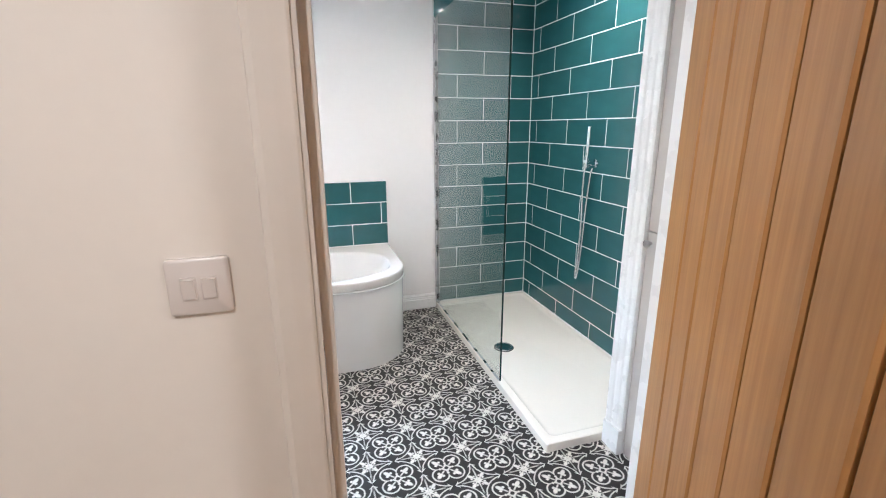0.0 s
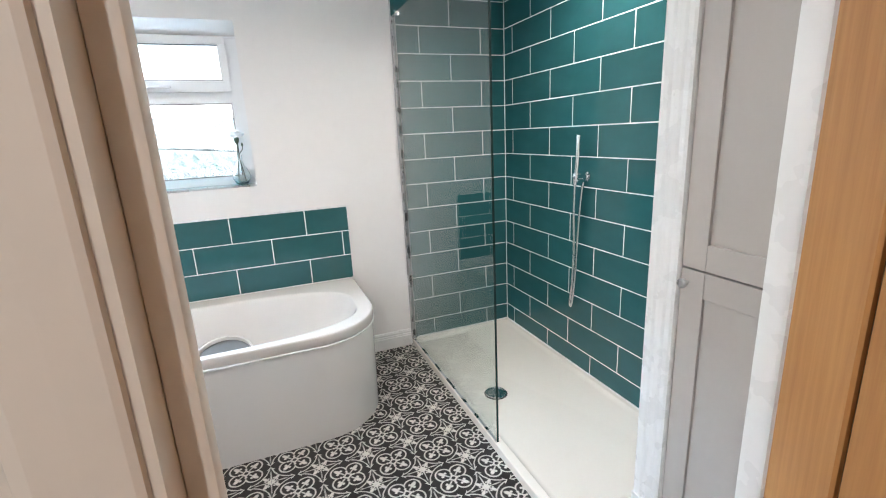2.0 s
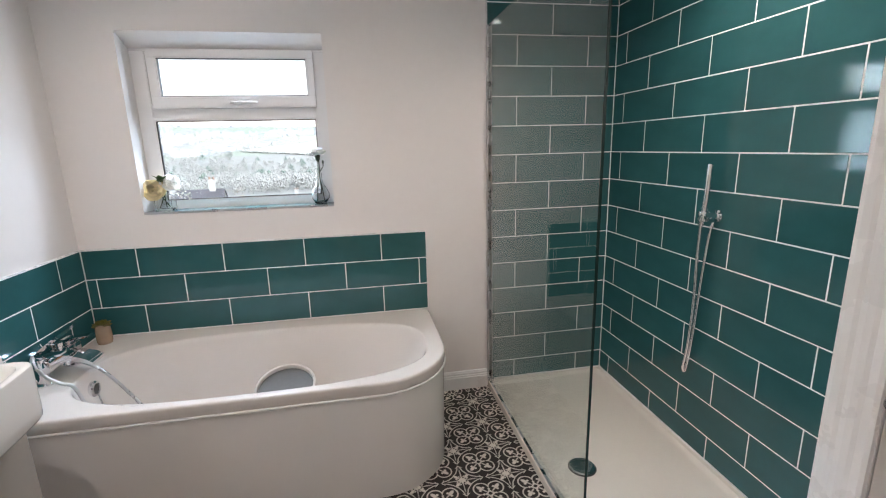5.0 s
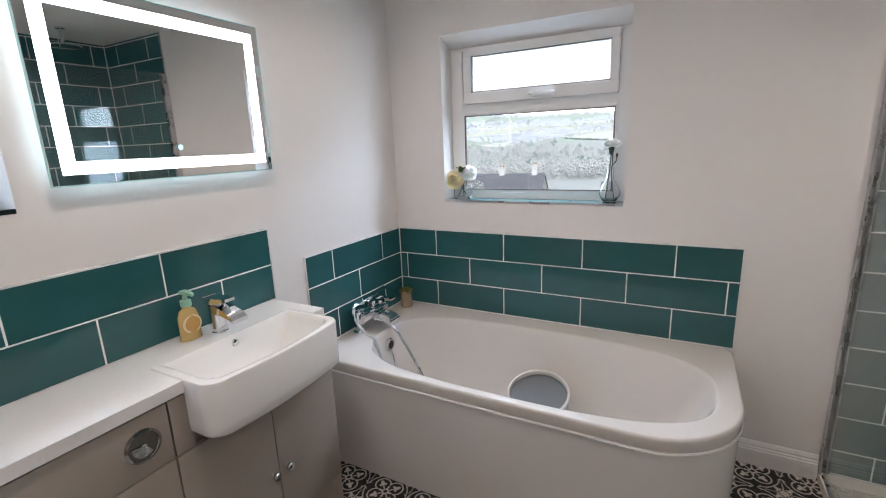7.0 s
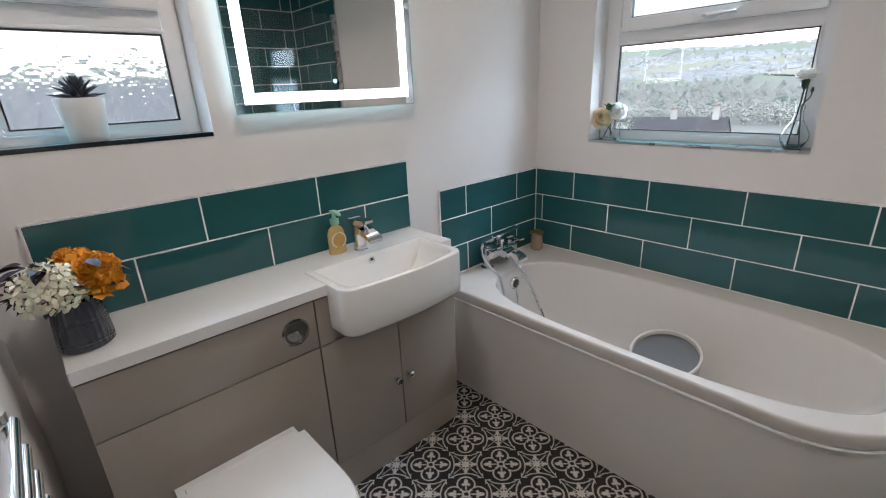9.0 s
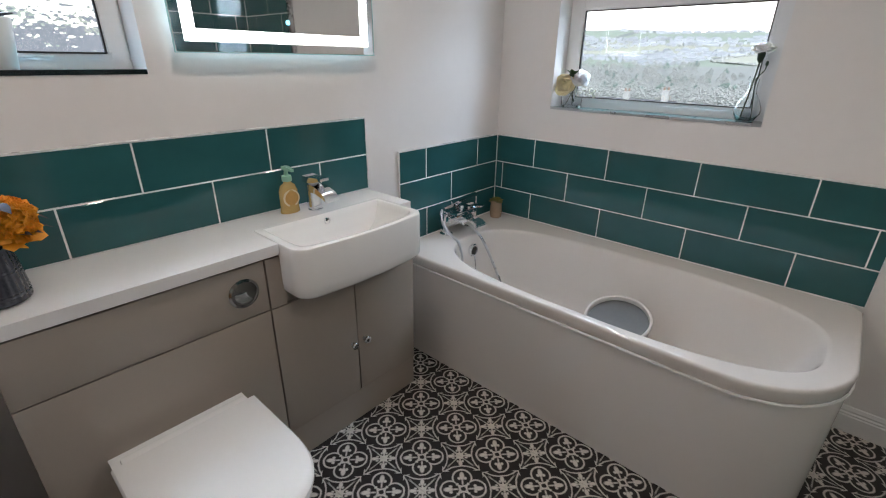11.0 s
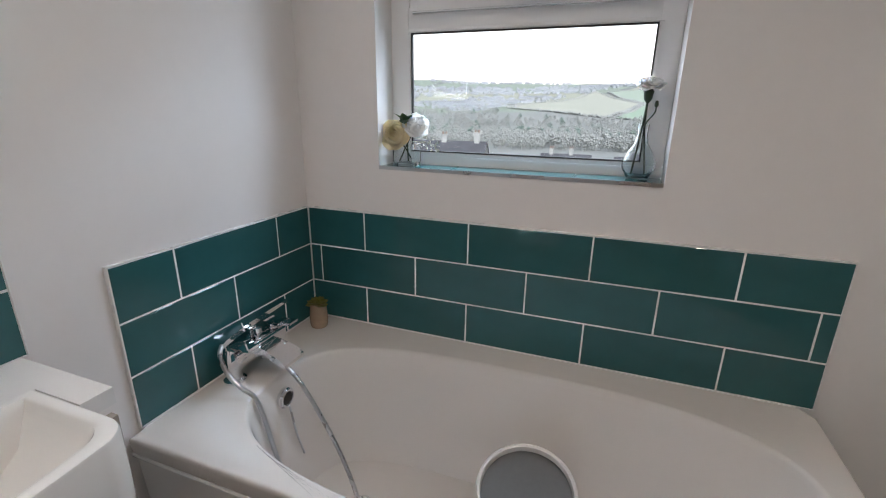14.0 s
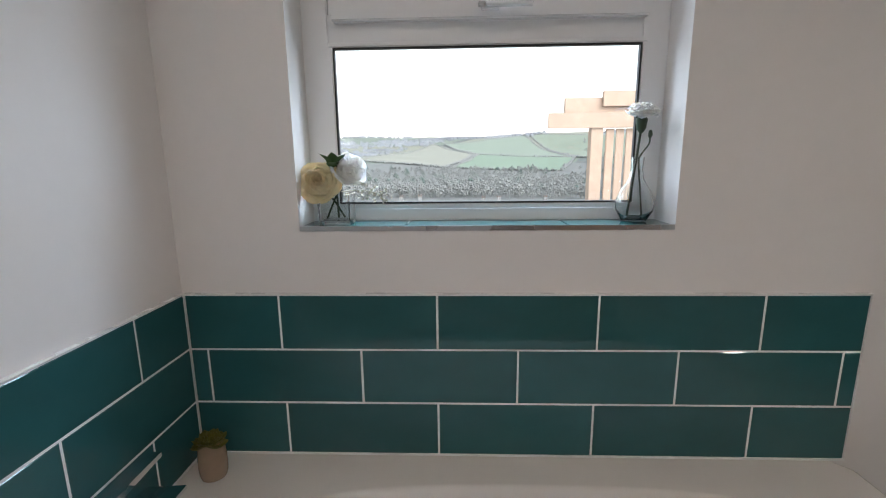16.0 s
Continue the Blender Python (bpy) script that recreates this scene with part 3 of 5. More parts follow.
part("arm", lathe([(0.028, CEIL), (0.028, CEIL - 0.01), (0.011, CEIL - 0.014), (0.011, 2.205)], 20, 1.38, 2.66), CHROME, rain)
part("head", lathe([(0.02, 2.21), (0.10, 2.203), (0.102, 2.196), (0.0, 2.194)], 36, 1.38, 2.66), CHROME, rain)

# ---- the bath ----
BX0, BX1, BY0, BY1, RIM = -1.0495, 0.652, 2.302, 3.0995, 0.534


def bath_outline(e, z, n=96):
    """D-shaped outline: square at the taps and along the wall, large curve at the free corner; e insets it."""
    x0, x1, y0, y1, r = BX0 + e * 0.2, BX1 - e, BY0 + e, BY1 - e * 0.2, 0.315 - e
    cx, cy = x1 - r, y0 + r
    arc = [(cx + r * math.sin(radians(90 * i / 28)), cy - r * math.cos(radians(90 * i / 28))) for i in range(29)]
    poly = [(x0, y1), (x0, y0)] + arc + [(x1, y1)]
    total = [0.0]
    ring = poly + [poly[0]]
    for a, b in zip(ring, ring[1:]):
        total.append(total[-1] + math.dist(a, b))
    return poly, ring, total


def polar_loop(poly_ring, z, n=112, c=(-0.16, 2.672)):
    """Points of a closed outline at even angles about a centre."""
    out = []
    for i in range(n):
        a = 2 * math.pi * i / n
        d = (math.cos(a), math.sin(a))
        best = None
        for p, q in zip(poly_ring, poly_ring[1:]):
            ex, ey = q[0] - p[0], q[1] - p[1]
            den = d[0] * ey - d[1] * ex
            if abs(den) < 1e-9:
                continue
            wx, wy = p[0] - c[0], p[1] - c[1]
            s = (wx * ey - wy * ex) / den
            u = (wx * d[1] - wy * d[0]) / den
            if s > 0 and -1e-6 <= u <= 1 + 1e-6 and (best is None or s > best):
                best = s
        out.append((c[0] + d[0] * best, c[1] + d[1] * best, z))
    return out


def rim_loop(e, z):
    return polar_loop(bath_outline(e, z)[1], z)


def bowl_loop(x0, x1, y0, y1, z, n=112, c=(-0.16, 2.672), px=2.9):
    """Egg-shaped bowl outline, rounder at the free end."""
    out = []
    cx, cy = (x0 + x1) / 2, (y0 + y1) / 2
    for i in range(n):
        a = 2 * math.pi * i / n
        ca, sa = math.cos(a), math.sin(a)
        x = (x1 - cx) * math.copysign(abs(ca) ** (2 / px), ca)
        y = (y1 - cy) * math.copysign(abs(sa) ** (2 / px), sa)
        out.append((cx + x, cy + y, z))
    return out


bath = thing("bathtub", "white acrylic single-ended bathtub with a curved corner panel", "bathtub")
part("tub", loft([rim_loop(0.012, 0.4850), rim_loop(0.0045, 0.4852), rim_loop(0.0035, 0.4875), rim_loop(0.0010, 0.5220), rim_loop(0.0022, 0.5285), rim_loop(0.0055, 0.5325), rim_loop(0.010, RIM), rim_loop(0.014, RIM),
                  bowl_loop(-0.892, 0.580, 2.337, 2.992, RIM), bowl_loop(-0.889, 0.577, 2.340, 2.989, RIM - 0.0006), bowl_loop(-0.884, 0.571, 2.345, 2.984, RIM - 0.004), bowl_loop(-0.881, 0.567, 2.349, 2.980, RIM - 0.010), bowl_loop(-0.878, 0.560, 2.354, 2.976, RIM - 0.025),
                  bowl_loop(-0.857, 0.520, 2.374, 2.950, 0.42), bowl_loop(-0.842, 0.46, 2.390, 2.928, 0.30), bowl_loop(-0.822, 0.38, 2.420, 2.903, 0.19), bowl_loop(-0.79, 0.28, 2.455, 2.87, 0.142), bowl_loop(-0.70, 0.15, 2.53, 2.80, 0.126)], cap_first=False), ACRYLICSHADED, bath)
part("bead", loft([rim_loop(0.012, 0.4740), rim_loop(0.0010, 0.4745), rim_loop(-0.0015, 0.4770), rim_loop(-0.0015, 0.4810), rim_loop(0.0010, 0.4835), rim_loop(0.012, 0.4840)], cap_first=False, cap_last=False), CERAMIC, bath, "raised white bead under the rim")
# Same acrylic in its lighter copy, without the shade painted into the tub.
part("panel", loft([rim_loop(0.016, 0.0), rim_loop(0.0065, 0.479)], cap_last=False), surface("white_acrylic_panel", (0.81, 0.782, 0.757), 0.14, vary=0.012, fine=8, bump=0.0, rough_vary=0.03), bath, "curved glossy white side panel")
ov = part("overflow", lathe([(0.034, -0.868), (0.034, -0.856), (0.029, -0.850), (0.024, -0.8495), (0.023, -0.853), (0.0, -0.854)], 28, 2.668, 0.462, "x"), CHROME, bath, "chrome overflow ring")
part("overflow_hole", lathe([(0.022, -0.853), (0.0, -0.8525)], 24, 2.668, 0.462, "x"), BLACKHOLE, bath)
part("plug_chain", tube(smooth_path([(-0.848, 2.668, 0.435), (-0.838, 2.676, 0.33), (-0.825, 2.69, 0.24)], 8), 0.0035, 6), STEEL, bath)
wst = part("waste", lathe([(0.036, 0.1275), (0.036, 0.131), (0.028, 0.133), (0.026, 0.130), (0.0, 0.130)], 28, -0.60, 2.668), CHROME, bath)

btap = thing("bath_mixer_tap", "chrome deck-mounted bath shower mixer with a hose and handset", "tap")
for yy in (2.605, 2.790):
    part("pillar", lathe([(0.034, 0.5335), (0.034, 0.540), (0.023, 0.547), (0.021, 0.59), (0.024, 0.604), (0.024, 0.640)], 22, -0.992, yy), CHROME, btap)
    part("lever", loft([[(x, yy + w * sy, z + h * sz) for sy, sz in ((-1, -1), (1, -1), (1, 1), (-1, 1))] for x, z, w, h in ((-1.014, 0.652, 0.023, 0.006), (-0.97, 0.654, 0.023, 0.005), (-0.905, 0.662, 0.020, 0.004))]), CHROME, btap)
    part("lever_hub", lathe([(0.023, 0.638), (0.023, 0.650), (0.014, 0.656)], 18, -0.992, yy), CHROME, btap)
part("body", box(-1.024, -0.952, 2.586, 2.809, 0.584, 0.640, 0.010), CHROME, btap)
part("spout", loft([[(x, 2.700 + w * sy, z + h * sz) for sy, sz in ((-1, -1), (1, -1), (1, 1), (-1, 1))] for x, z, w, h in ((-0.965, 0.614, 0.036, 0.017), (-0.92, 0.613, 0.040, 0.012), (-0.865, 0.598, 0.046, 0.009), (-0.838, 0.583, 0.046, 0.006))]), CHROME, btap)
part("diverter", lathe([(0.010, 0.634), (0.010, 0.655), (0.014, 0.658), (0.014, 0.672), (0.0, 0.675)], 14, -0.975, 2.700), CHROME, btap)
part("outlet", lathe([(0.012, 0.575), (0.013, 0.590)], 14, -0.950, 2.690), CHROME, btap)
part("cradle", box(-1.016, -0.990, 2.684, 2.716, 0.634, 0.672, 0.004), CHROME, btap)
part("handset", loft([[(x + w * sx, y, z + h * sz) for sx, sz in ((-1, -1), (1, -1), (1, 1), (-1, 1))] for y, x, z, w, h in ((2.578, -1.000, 0.664, 0.009, 0.008), (2.600, -1.003, 0.670, 0.011, 0.009), (2.690, -1.008, 0.680, 0.012, 0.008), (2.790, -1.010, 0.688, 0.015, 0.007), (2.868, -1.008, 0.694, 0.016, 0.005))]), CHROME, btap, "slim flat chrome handset")
# Chrome hose given the darker steel in place of dark tile reflections.
part("hose", tube(smooth_path([(-1.000, 2.582, 0.665), (-0.988, 2.560, 0.652), (-0.970, 2.548, 0.625), (-0.945, 2.545, 0.590), (-0.902, 2.546, 0.560), (-0.862, 2.548, 0.540), (-0.838, 2.550, 0.47), (-0.805, 2.552, 0.33), (-0.76, 2.565, 0.20), (-0.67, 2.60, 0.145), (-0.59, 2.63, 0.155), (-0.64, 2.655, 0.28), (-0.73, 2.672, 0.42), (-0.82, 2.684, 0.53), (-0.90, 2.690, 0.583), (-0.950, 2.690, 0.586)], 12), 0.0070, 10), STEEL, btap, "ribbed chrome hose")

plantpot = thing("plant_pot", "small beige ceramic pot with mossy plant on the bath", "plant")
part("pot", lathe([(0.027, 0.534), (0.030, 0.536), (0.0335, 0.548), (0.0345, 0.572), (0.033, 0.602), (0.0305, 0.628), (0.031, 0.634), (0.028, 0.634), (0.027, 0.622), (0.0, 0.620)], 32, -0.968, 3.008), surface("beige_stoneware", (0.36, 0.26, 0.18), 0.14, vary=0.15, fine=30, coarse=9, coat=0.5), plantpot)
LEAF = surface("olive_moss_leaf", (0.15, 0.145, 0.020), 0.5, vary=0.45, fine=60, coarse=18)
PLANT_TOP = Vector((-0.968, 3.008, 0.642))

tub = thing("round_tub", "round white plastic tub with grey lid in the bath", "tub", at=(-0.085, 2.735, 0.145))
tub.matrix_basis = pose(-0.085, 2.735, 0.172, 18, 0, 0)
part("body", lathe([(0.105, 0.0), (0.112, 0.004), (0.130, 0.205), (0.1345, 0.212), (0.1345, 0.220), (0.130, 0.223), (0.124, 0.220), (0.122, 0.196), (0.0, 0.194)], 48), ACRYLICSHADED, tub)
part("lid", lathe([(0.1222, 0.1950), (0.1222, 0.2020), (0.06, 0.1975), (0.0, 0.1965)], 48), surface("grey_plastic", (0.115, 0.110, 0.102), 0.5, vary=0.10, coarse=6), tub, "matt grey recessed lid")

# ---- vanity run ----
CF = -0.755
LIFT = 0.025
wc = thing("toilet_cabinet", "cashmere gloss toilet cistern cabinet with a round flush button", "cabinet", at=(0, 0, LIFT))
part("body", boxes((-1.049, CF - 0.019, 0.907, 1.512, -LIFT, 0.789)), CASHMERE, wc)
part("top_panel", box(CF - 0.018, CF, 0.905, 1.5115, 0.622, 0.787, 0.0015), CASHMERE, wc)
part("front_panel", box(CF - 0.018, CF, 0.905, 1.5115, 0.004 - LIFT, 0.6185, 0.0015), CASHMERE, wc)
# Polished chrome with the dark room it mirrors painted into its colour.
CHROMEDARKREFLECT = surface("chrome_dark_reflection", (0.26, 0.25, 0.24), 0.12, metal=1.0, vary=0.04, bump=0.0)
fb = part("flush_button", lathe([(0.044, CF), (0.045, CF + 0.004), (0.038, CF + 0.007), (0.036, CF + 0.004), (0.0, CF + 0.004)], 36, 1.440, 0.708, "x"), CHROMEDARKREFLECT, wc, "round chrome dual flush button")
# Bright plate cut to a crescent to give the button its half-lit look.
part("push_plate", lathe([(0.030, CF + 0.0045), (0.029, CF + 0.0075), (0.0, CF + 0.0085)], 30, 1.440, 0.708, "x", wave=lambda a, h: 1.0 if math.sin(a + 0.5) < -0.15 else 0.22), CHROME, fb)

van = thing("basin_cabinet", "cashmere gloss two-door basin cabinet", "cabinet", at=(0, 0, LIFT))
part("body", boxes((-1.049, CF - 0.019, 1.516, 2.130, -LIFT, 0.655)), CASHMERE, van)
for y0, y1 in ((1.5165, 1.570), (2.0885, 2.130)):
    part("fascia", boxes((CF - 0.018, CF, y0, y1, 0.621, 0.787)), CASHMERE, van)
part("plinth", boxes((CF - 0.030, CF - 0.006, 1.5165, 2.130, -LIFT, 0.114)), CASHMERE, van)
for y0, y1, ky in ((1.5165, 1.8305, 1.804), (1.8345, 2.130, 1.862)):
    dr = part("door", box(CF - 0.018, CF, y0, y1, 0.118, 0.617, 0.0015), CASHMERE, van)
    part("knob", lathe([(0.006, CF), (0.006, CF + 0.012), (0.013, CF + 0.017), (0.0145, CF + 0.024), (0.011, CF + 0.029), (0.0, CF + 0.030)], 20, ky, 0.347, "x"), STEEL, dr, "round brushed steel knob")

wt = thing("worktop", "white worktop running over both cabinets to the basin", "worktop", at=(0, 0, LIFT))
bm = boxes((-1.0485, -0.748, 0.902, 1.562, 0.795, 0.829), (-1.0485, -0.902, 1.562, 2.0895, 0.795, 0.829), (-1.0485, -0.780, 2.0895, 2.146, 0.795, 0.829))
bmesh.ops.remove_doubles(bm, verts=bm.verts[:], dist=1e-5)
bmesh.ops.dissolve_limit(bm, angle_limit=0.01, verts=bm.verts[:], edges=bm.edges[:])
part("slab", bm, WORKTOP, wt, smooth=False)

bas = thing("basin", "white semi-recessed ceramic basin with a bowed front", "basin", at=(0, 0, LIFT))


def basin_loop(z, e, back=-0.9015, y0=1.5635, y1=2.0880, front=-0.640, bow=0.014, r=0.055, n=12):
    pts = [(back, y1 - e, z), (back, y0 + e, z)]
    x1 = front - e
    for i in range(n + 1):
        a = radians(90 * i / n)
        pts.append((x1 - r + r * math.sin(a), y0 + e + r - r * math.cos(a), z))
    for i in range(1, 12):
        t = i / 12
        pts.append((x1 + bow * 4 * t * (1 - t), y0 + e + r + (y1 - y0 - 2 * e - 2 * r) * t, z))
    for i in range(n + 1):
        a = radians(90 - 90 * i / n)
        pts.append((x1 - r + r * math.sin(a), y1 - e - r + r * math.cos(a), z))
    return pts


bowl = [(-0.888, 1.588, 2.068, -0.658, 0.8315), (-0.885, 1.593, 2.063, -0.666, 0.8285), (-0.878, 1.600, 2.057, -0.672, 0.815), (-0.862, 1.640, 2.028, -0.690, 0.760), (-0.835, 1.70, 1.965, -0.715, 0.728), (-0.80, 1.75, 1.91, -0.75, 0.722)]
loops = [basin_loop(0.660, 0.016), basin_loop(0.664, 0.007), basin_loop(0.674, 0.001), basin_loop(0.70, 0.0), basin_loop(0.824, 0.0), basin_loop(0.829, 0.002), basin_loop(0.8315, 0.007)]
for bk, y0, y1, fr, z in bowl:
    loops.append(basin_loop(z, 0.0, bk, y0, y1, fr, 0.018, 0.05))
part("bowl", loft(loops), CERAMIC, bas)
part("overflow", lathe([(0.0125, -0.884), (0.0125, -0.873), (0.009, -0.872), (0.0085, -0.876), (0.0, -0.876)], 22, 1.822, 0.806, "x"), CHROME, bas, "chrome overflow ring")
part("overflow_hole", lathe([(0.0082, -0.876), (0.0, -0.8748)], 18, 1.822, 0.806, "x"), BLACKHOLE, bas)
part("waste", lathe([(0.022, 0.7222), (0.022, 0.725), (0.0, 0.726)], 24, -0.765, 1.82), CHROME, bas)

tap = thing("basin_mixer_tap", "chrome square waterfall basin mixer tap", "tap", at=(0, 0, LIFT))
part("base", lathe([(0.026, 0.828), (0.026, 0.833), (0.021, 0.836)], 24, -0.958, 1.832), CHROME, tap)
part("body", loft([round_rect(-0.982, -0.938, 1.810, 1.854, 0.012, z) for z in (0.832, 0.925)]), CHROME, tap)
part("spout", loft([[(x, 1.832 + w * sy, z + h * sz) for sy, sz in ((-1, -1), (1, -1), (1, 1), (-1, 1))] for x, z, w, h in ((-0.955, 0.914, 0.023, 0.015), (-0.91, 0.912, 0.025, 0.012), (-0.865, 0.900, 0.028, 0.008), (-0.845, 0.888, 0.028, 0.006))]), CHROME, tap)
part("lever", loft([[(x, 1.832 + w * sy, z + h * sz) for sy, sz in ((-1, -1), (1, -1), (1, 1), (-1, 1))] for x, z, w, h in ((-0.990, 0.942, 0.024, 0.012), (-0.94, 0.944, 0.024, 0.010), (-0.885, 0.952, 0.018, 0.005))]), CHROME, tap)
part("neck", lathe([(0.017, 0.924), (0.017, 0.936)], 20, -0.958, 1.832), STEEL, tap)

soap = thing("soap_bottle", "clear pump bottle of amber hand soap with a green pump", "soap dispenser", at=(0, 0, LIFT))
oval = lambda s, z: [(-0.995 + 0.020 * s * math.cos(2 * math.pi * i / 28), 1.752 + 0.033 * s * math.sin(2 * math.pi * i / 28), z) for i in range(28)]
part("bottle", loft([oval(1.05, 0.8285), oval(1.12, 0.832), oval(1.05, 0.85), oval(1.06, 0.885), oval(1.05, 0.908), oval(0.82, 0.928), oval(0.46, 0.937), oval(0.42, 0.944)]), surface("amber_soap", (0.60, 0.42, 0.16), 0.12, vary=0.1, bump=0.0, coat=0.6), soap)
part("label", lathe([(0.025, -0.9775), (0.025, -0.974), (0.0, -0.9735)], 28, 1.752, 0.884, "x"), surface("orange_soap_label", (0.52, 0.30, 0.08), 0.35, vary=0.2, fine=90), soap, "oval orange label")
part("label_band", lathe([(0.031, -0.9785), (0.031, -0.9755), (0.026, -0.975)], 28, 1.752, 0.884, "x"), surface("cream_soap_label", (0.74, 0.64, 0.42), 0.35), soap)
GREENPLASTIC = surface("pale_green_plastic", (0.30, 0.55, 0.40), 0.3)
part("collar", lathe([(0.016, 0.943), (0.017, 0.946), (0.017, 0.962), (0.008, 0.964), (0.006, 0.986)], 20, -0.995, 1.752), GREENPLASTIC, soap, "pale green pump")
part("pump_head", loft([[(-0.995 + x, 1.752 + w * sy, z + h * sz) for sy, sz in ((-1, -1), (1, -1), (1, 1), (-1, 1))] for x, z, w, h in ((-0.012, 0.989, 0.010, 0.006), (0.012, 0.990, 0.009, 0.006), (0.045, 0.986, 0.005, 0.004))]), GREENPLASTIC, soap)

# ---- toilet ----
wcp = thing("toilet", "white back-to-wall toilet with its soft square lid closed", "toilet", at=(-0.03, 0, LIFT))


def pan_loop(z, half, front, back=-0.7235, cy=1.203, n=40, sq=2.7):
    """D outline: straight back, squarish rounded front."""
    pts = [(back, cy + half, z), (back, cy - half, z)]
    mid = back + 0.20
    for i in range(n + 1):
        a = radians(-90 + 180 * i / n)
        c, s = math.cos(a), math.sin(a)
        pts.append((mid + (front - mid) * abs(c) ** (2 / sq), cy + half * math.copysign(abs(s) ** (2 / sq), s), z))
    return pts


part("pan", loft([pan_loop(-LIFT, 0.115, -0.34), pan_loop(0.02, 0.118, -0.335), pan_loop(0.16, 0.125, -0.32), pan_loop(0.30, 0.160, -0.26), pan_loop(0.365, 0.176, -0.232), pan_loop(0.385, 0.176, -0.232)]), CERAMIC, wcp)
part("seat", loft([pan_loop(0.387, 0.178, -0.228, -0.655), pan_loop(0.390, 0.181, -0.224, -0.655), pan_loop(0.399, 0.181, -0.224, -0.655), pan_loop(0.401, 0.179, -0.227, -0.655)]), CERAMIC, wcp)
part("lid", loft([pan_loop(0.403, 0.180, -0.226, -0.640), pan_loop(0.406, 0.183, -0.222, -0.640), pan_loop(0.416, 0.183, -0.222, -0.640), pan_loop(0.4225, 0.178, -0.229, -0.638), pan_loop(0.4245, 0.168, -0.242, -0.632)]), CERAMIC, wcp, "closed glossy white lid")
part("hinge_bar", box(-0.668, -0.640, 1.045, 1.361, 0.388, 0.420, 0.006), CERAMIC, wcp)

brush = thing("toilet_brush", "white toilet brush holder with a steel handle beside the cabinet", "toilet brush")
part("holder", lathe([(0.036, 0.0), (0.038, 0.004), (0.040, 0.26), (0.038, 0.268), (0.012, 0.272)], 28, -0.69, 0.855), CERAMIC, brush)
part("handle", lathe([(0.009, 0.27), (0.009, 0.44), (0.007, 0.448)], 16, -0.69, 0.855), STEEL, brush)

# ---- towel radiator and towel on the south wall ----
rad = thing("towel_radiator", "chrome ladder towel radiator on the wall beside the doorway", "radiator")
for xx in (-0.262, 0.028):
    part("upright", tube([(xx, 0.838, 0.28), (xx, 0.838, 1.06)], 0.014, 14), CHROME, rad)
for i in range(17):
    z = 0.31 + i * 0.045 + (0.05 if i > 5 else 0) 
    if z < 1.05:
        part("rung", tube([(-0.272, 0.850, z), (0.038, 0.850, z)], 0.010, 10), CHROME, rad)
for xx in (-0.262, 0.028):
    for z in (0.36, 1.02):
        part("wall_bracket", tube([(xx, 0.802, z), (xx, 0.836, z)], 0.010, 10), CHROME, rad)
towel = thing("towel", "soft grey bath towel folded over the radiator", "towel")
tw = surface("grey_towel", (0.24, 0.25, 0.27), 0.95, vary=0.35, fine=220, coarse=8, bump=0.9, bump_scale=420, dist=0.004)
prof = [(0.832, 0.62), (0.830, 0.94), (0.834, 0.966), (0.850, 0.976), (0.866, 0.966), (0.871, 0.93), (0.874, 0.70), (0.873, 0.44)]
bm = bmesh.new()
cols = []
for i in range(15):
    x = -0.170 + 0.185 * i / 14
    cols.append([bm.verts.new((x, y + (0.004 * math.sin(i * 1.3 + z * 9) if y > 0.868 else 0), z)) for y, z in prof])
for a, b in zip(cols, cols[1:]):
    for j in range(len(prof) - 1):
        bm.faces.new((a[j], a[j + 1], b[j + 1], b[j]))
bmesh.ops.solidify(bm, geom=bm.faces[:], thickness=-0.010)
part("cloth", bm, tw, towel)

# ---- mirror ----
mir = thing("led_mirror", "rectangular mirror with a lit white band round its edge", "mirror")
MX, MY0, MY1, MZ0, MZ1 = -1.020, 1.482, 2.194, 1.380, 1.890
part("housing", boxes((WEST + 0.001, MX - 0.008, MY0 + 0.03, MY1 - 0.03, MZ0 + 0.03, MZ1 - 0.03)), UPVC, mir)
part("side_glow", boxes((WEST + 0.012, MX - 0.010, MY0 + 0.024, MY0 + 0.0285, MZ0 + 0.03, MZ1 - 0.03), (WEST + 0.012, MX - 0.010, MY1 - 0.0285, MY1 - 0.024, MZ0 + 0.03, MZ1 - 0.03),
     (WEST + 0.012, MX - 0.010, MY0 + 0.03, MY1 - 0.03, MZ0 + 0.024, MZ0 + 0.0285), (WEST + 0.012, MX - 0.010, MY0 + 0.03, MY1 - 0.03, MZ1 - 0.0285, MZ1 - 0.024)), LEDEDGE, mir, "cool glow behind the mirror edge")
part("mirror_glass", box(MX - 0.006, MX, MY0, MY1, MZ0, MZ1, 0.0015, 1), MIRROR, mir, "silvered mirror glass", smooth=False)
part("glass_rim", frame_bars(bmesh.new(), lambda a, d, z: (MX - 0.0055 + d, a, z), MY0 - 0.0025, MY1 + 0.0025, MZ0 - 0.0025, MZ1 + 0.0025, 0.0022, 0.0, 0.005), surface("pale_glass_rim", (0.45, 0.75, 0.74), 0.1, bump=0.0), mir, smooth=False)
part("light_band", frame_bars(bmesh.new(), lambda a, d, z: (MX + d, a, z), MY0 + 0.028, MY1 - 0.028, MZ0 + 0.028, MZ1 - 0.028, 0.033, 0.0002, 0.0014), LEDBAND, mir, "frosted white light band", smooth=False)
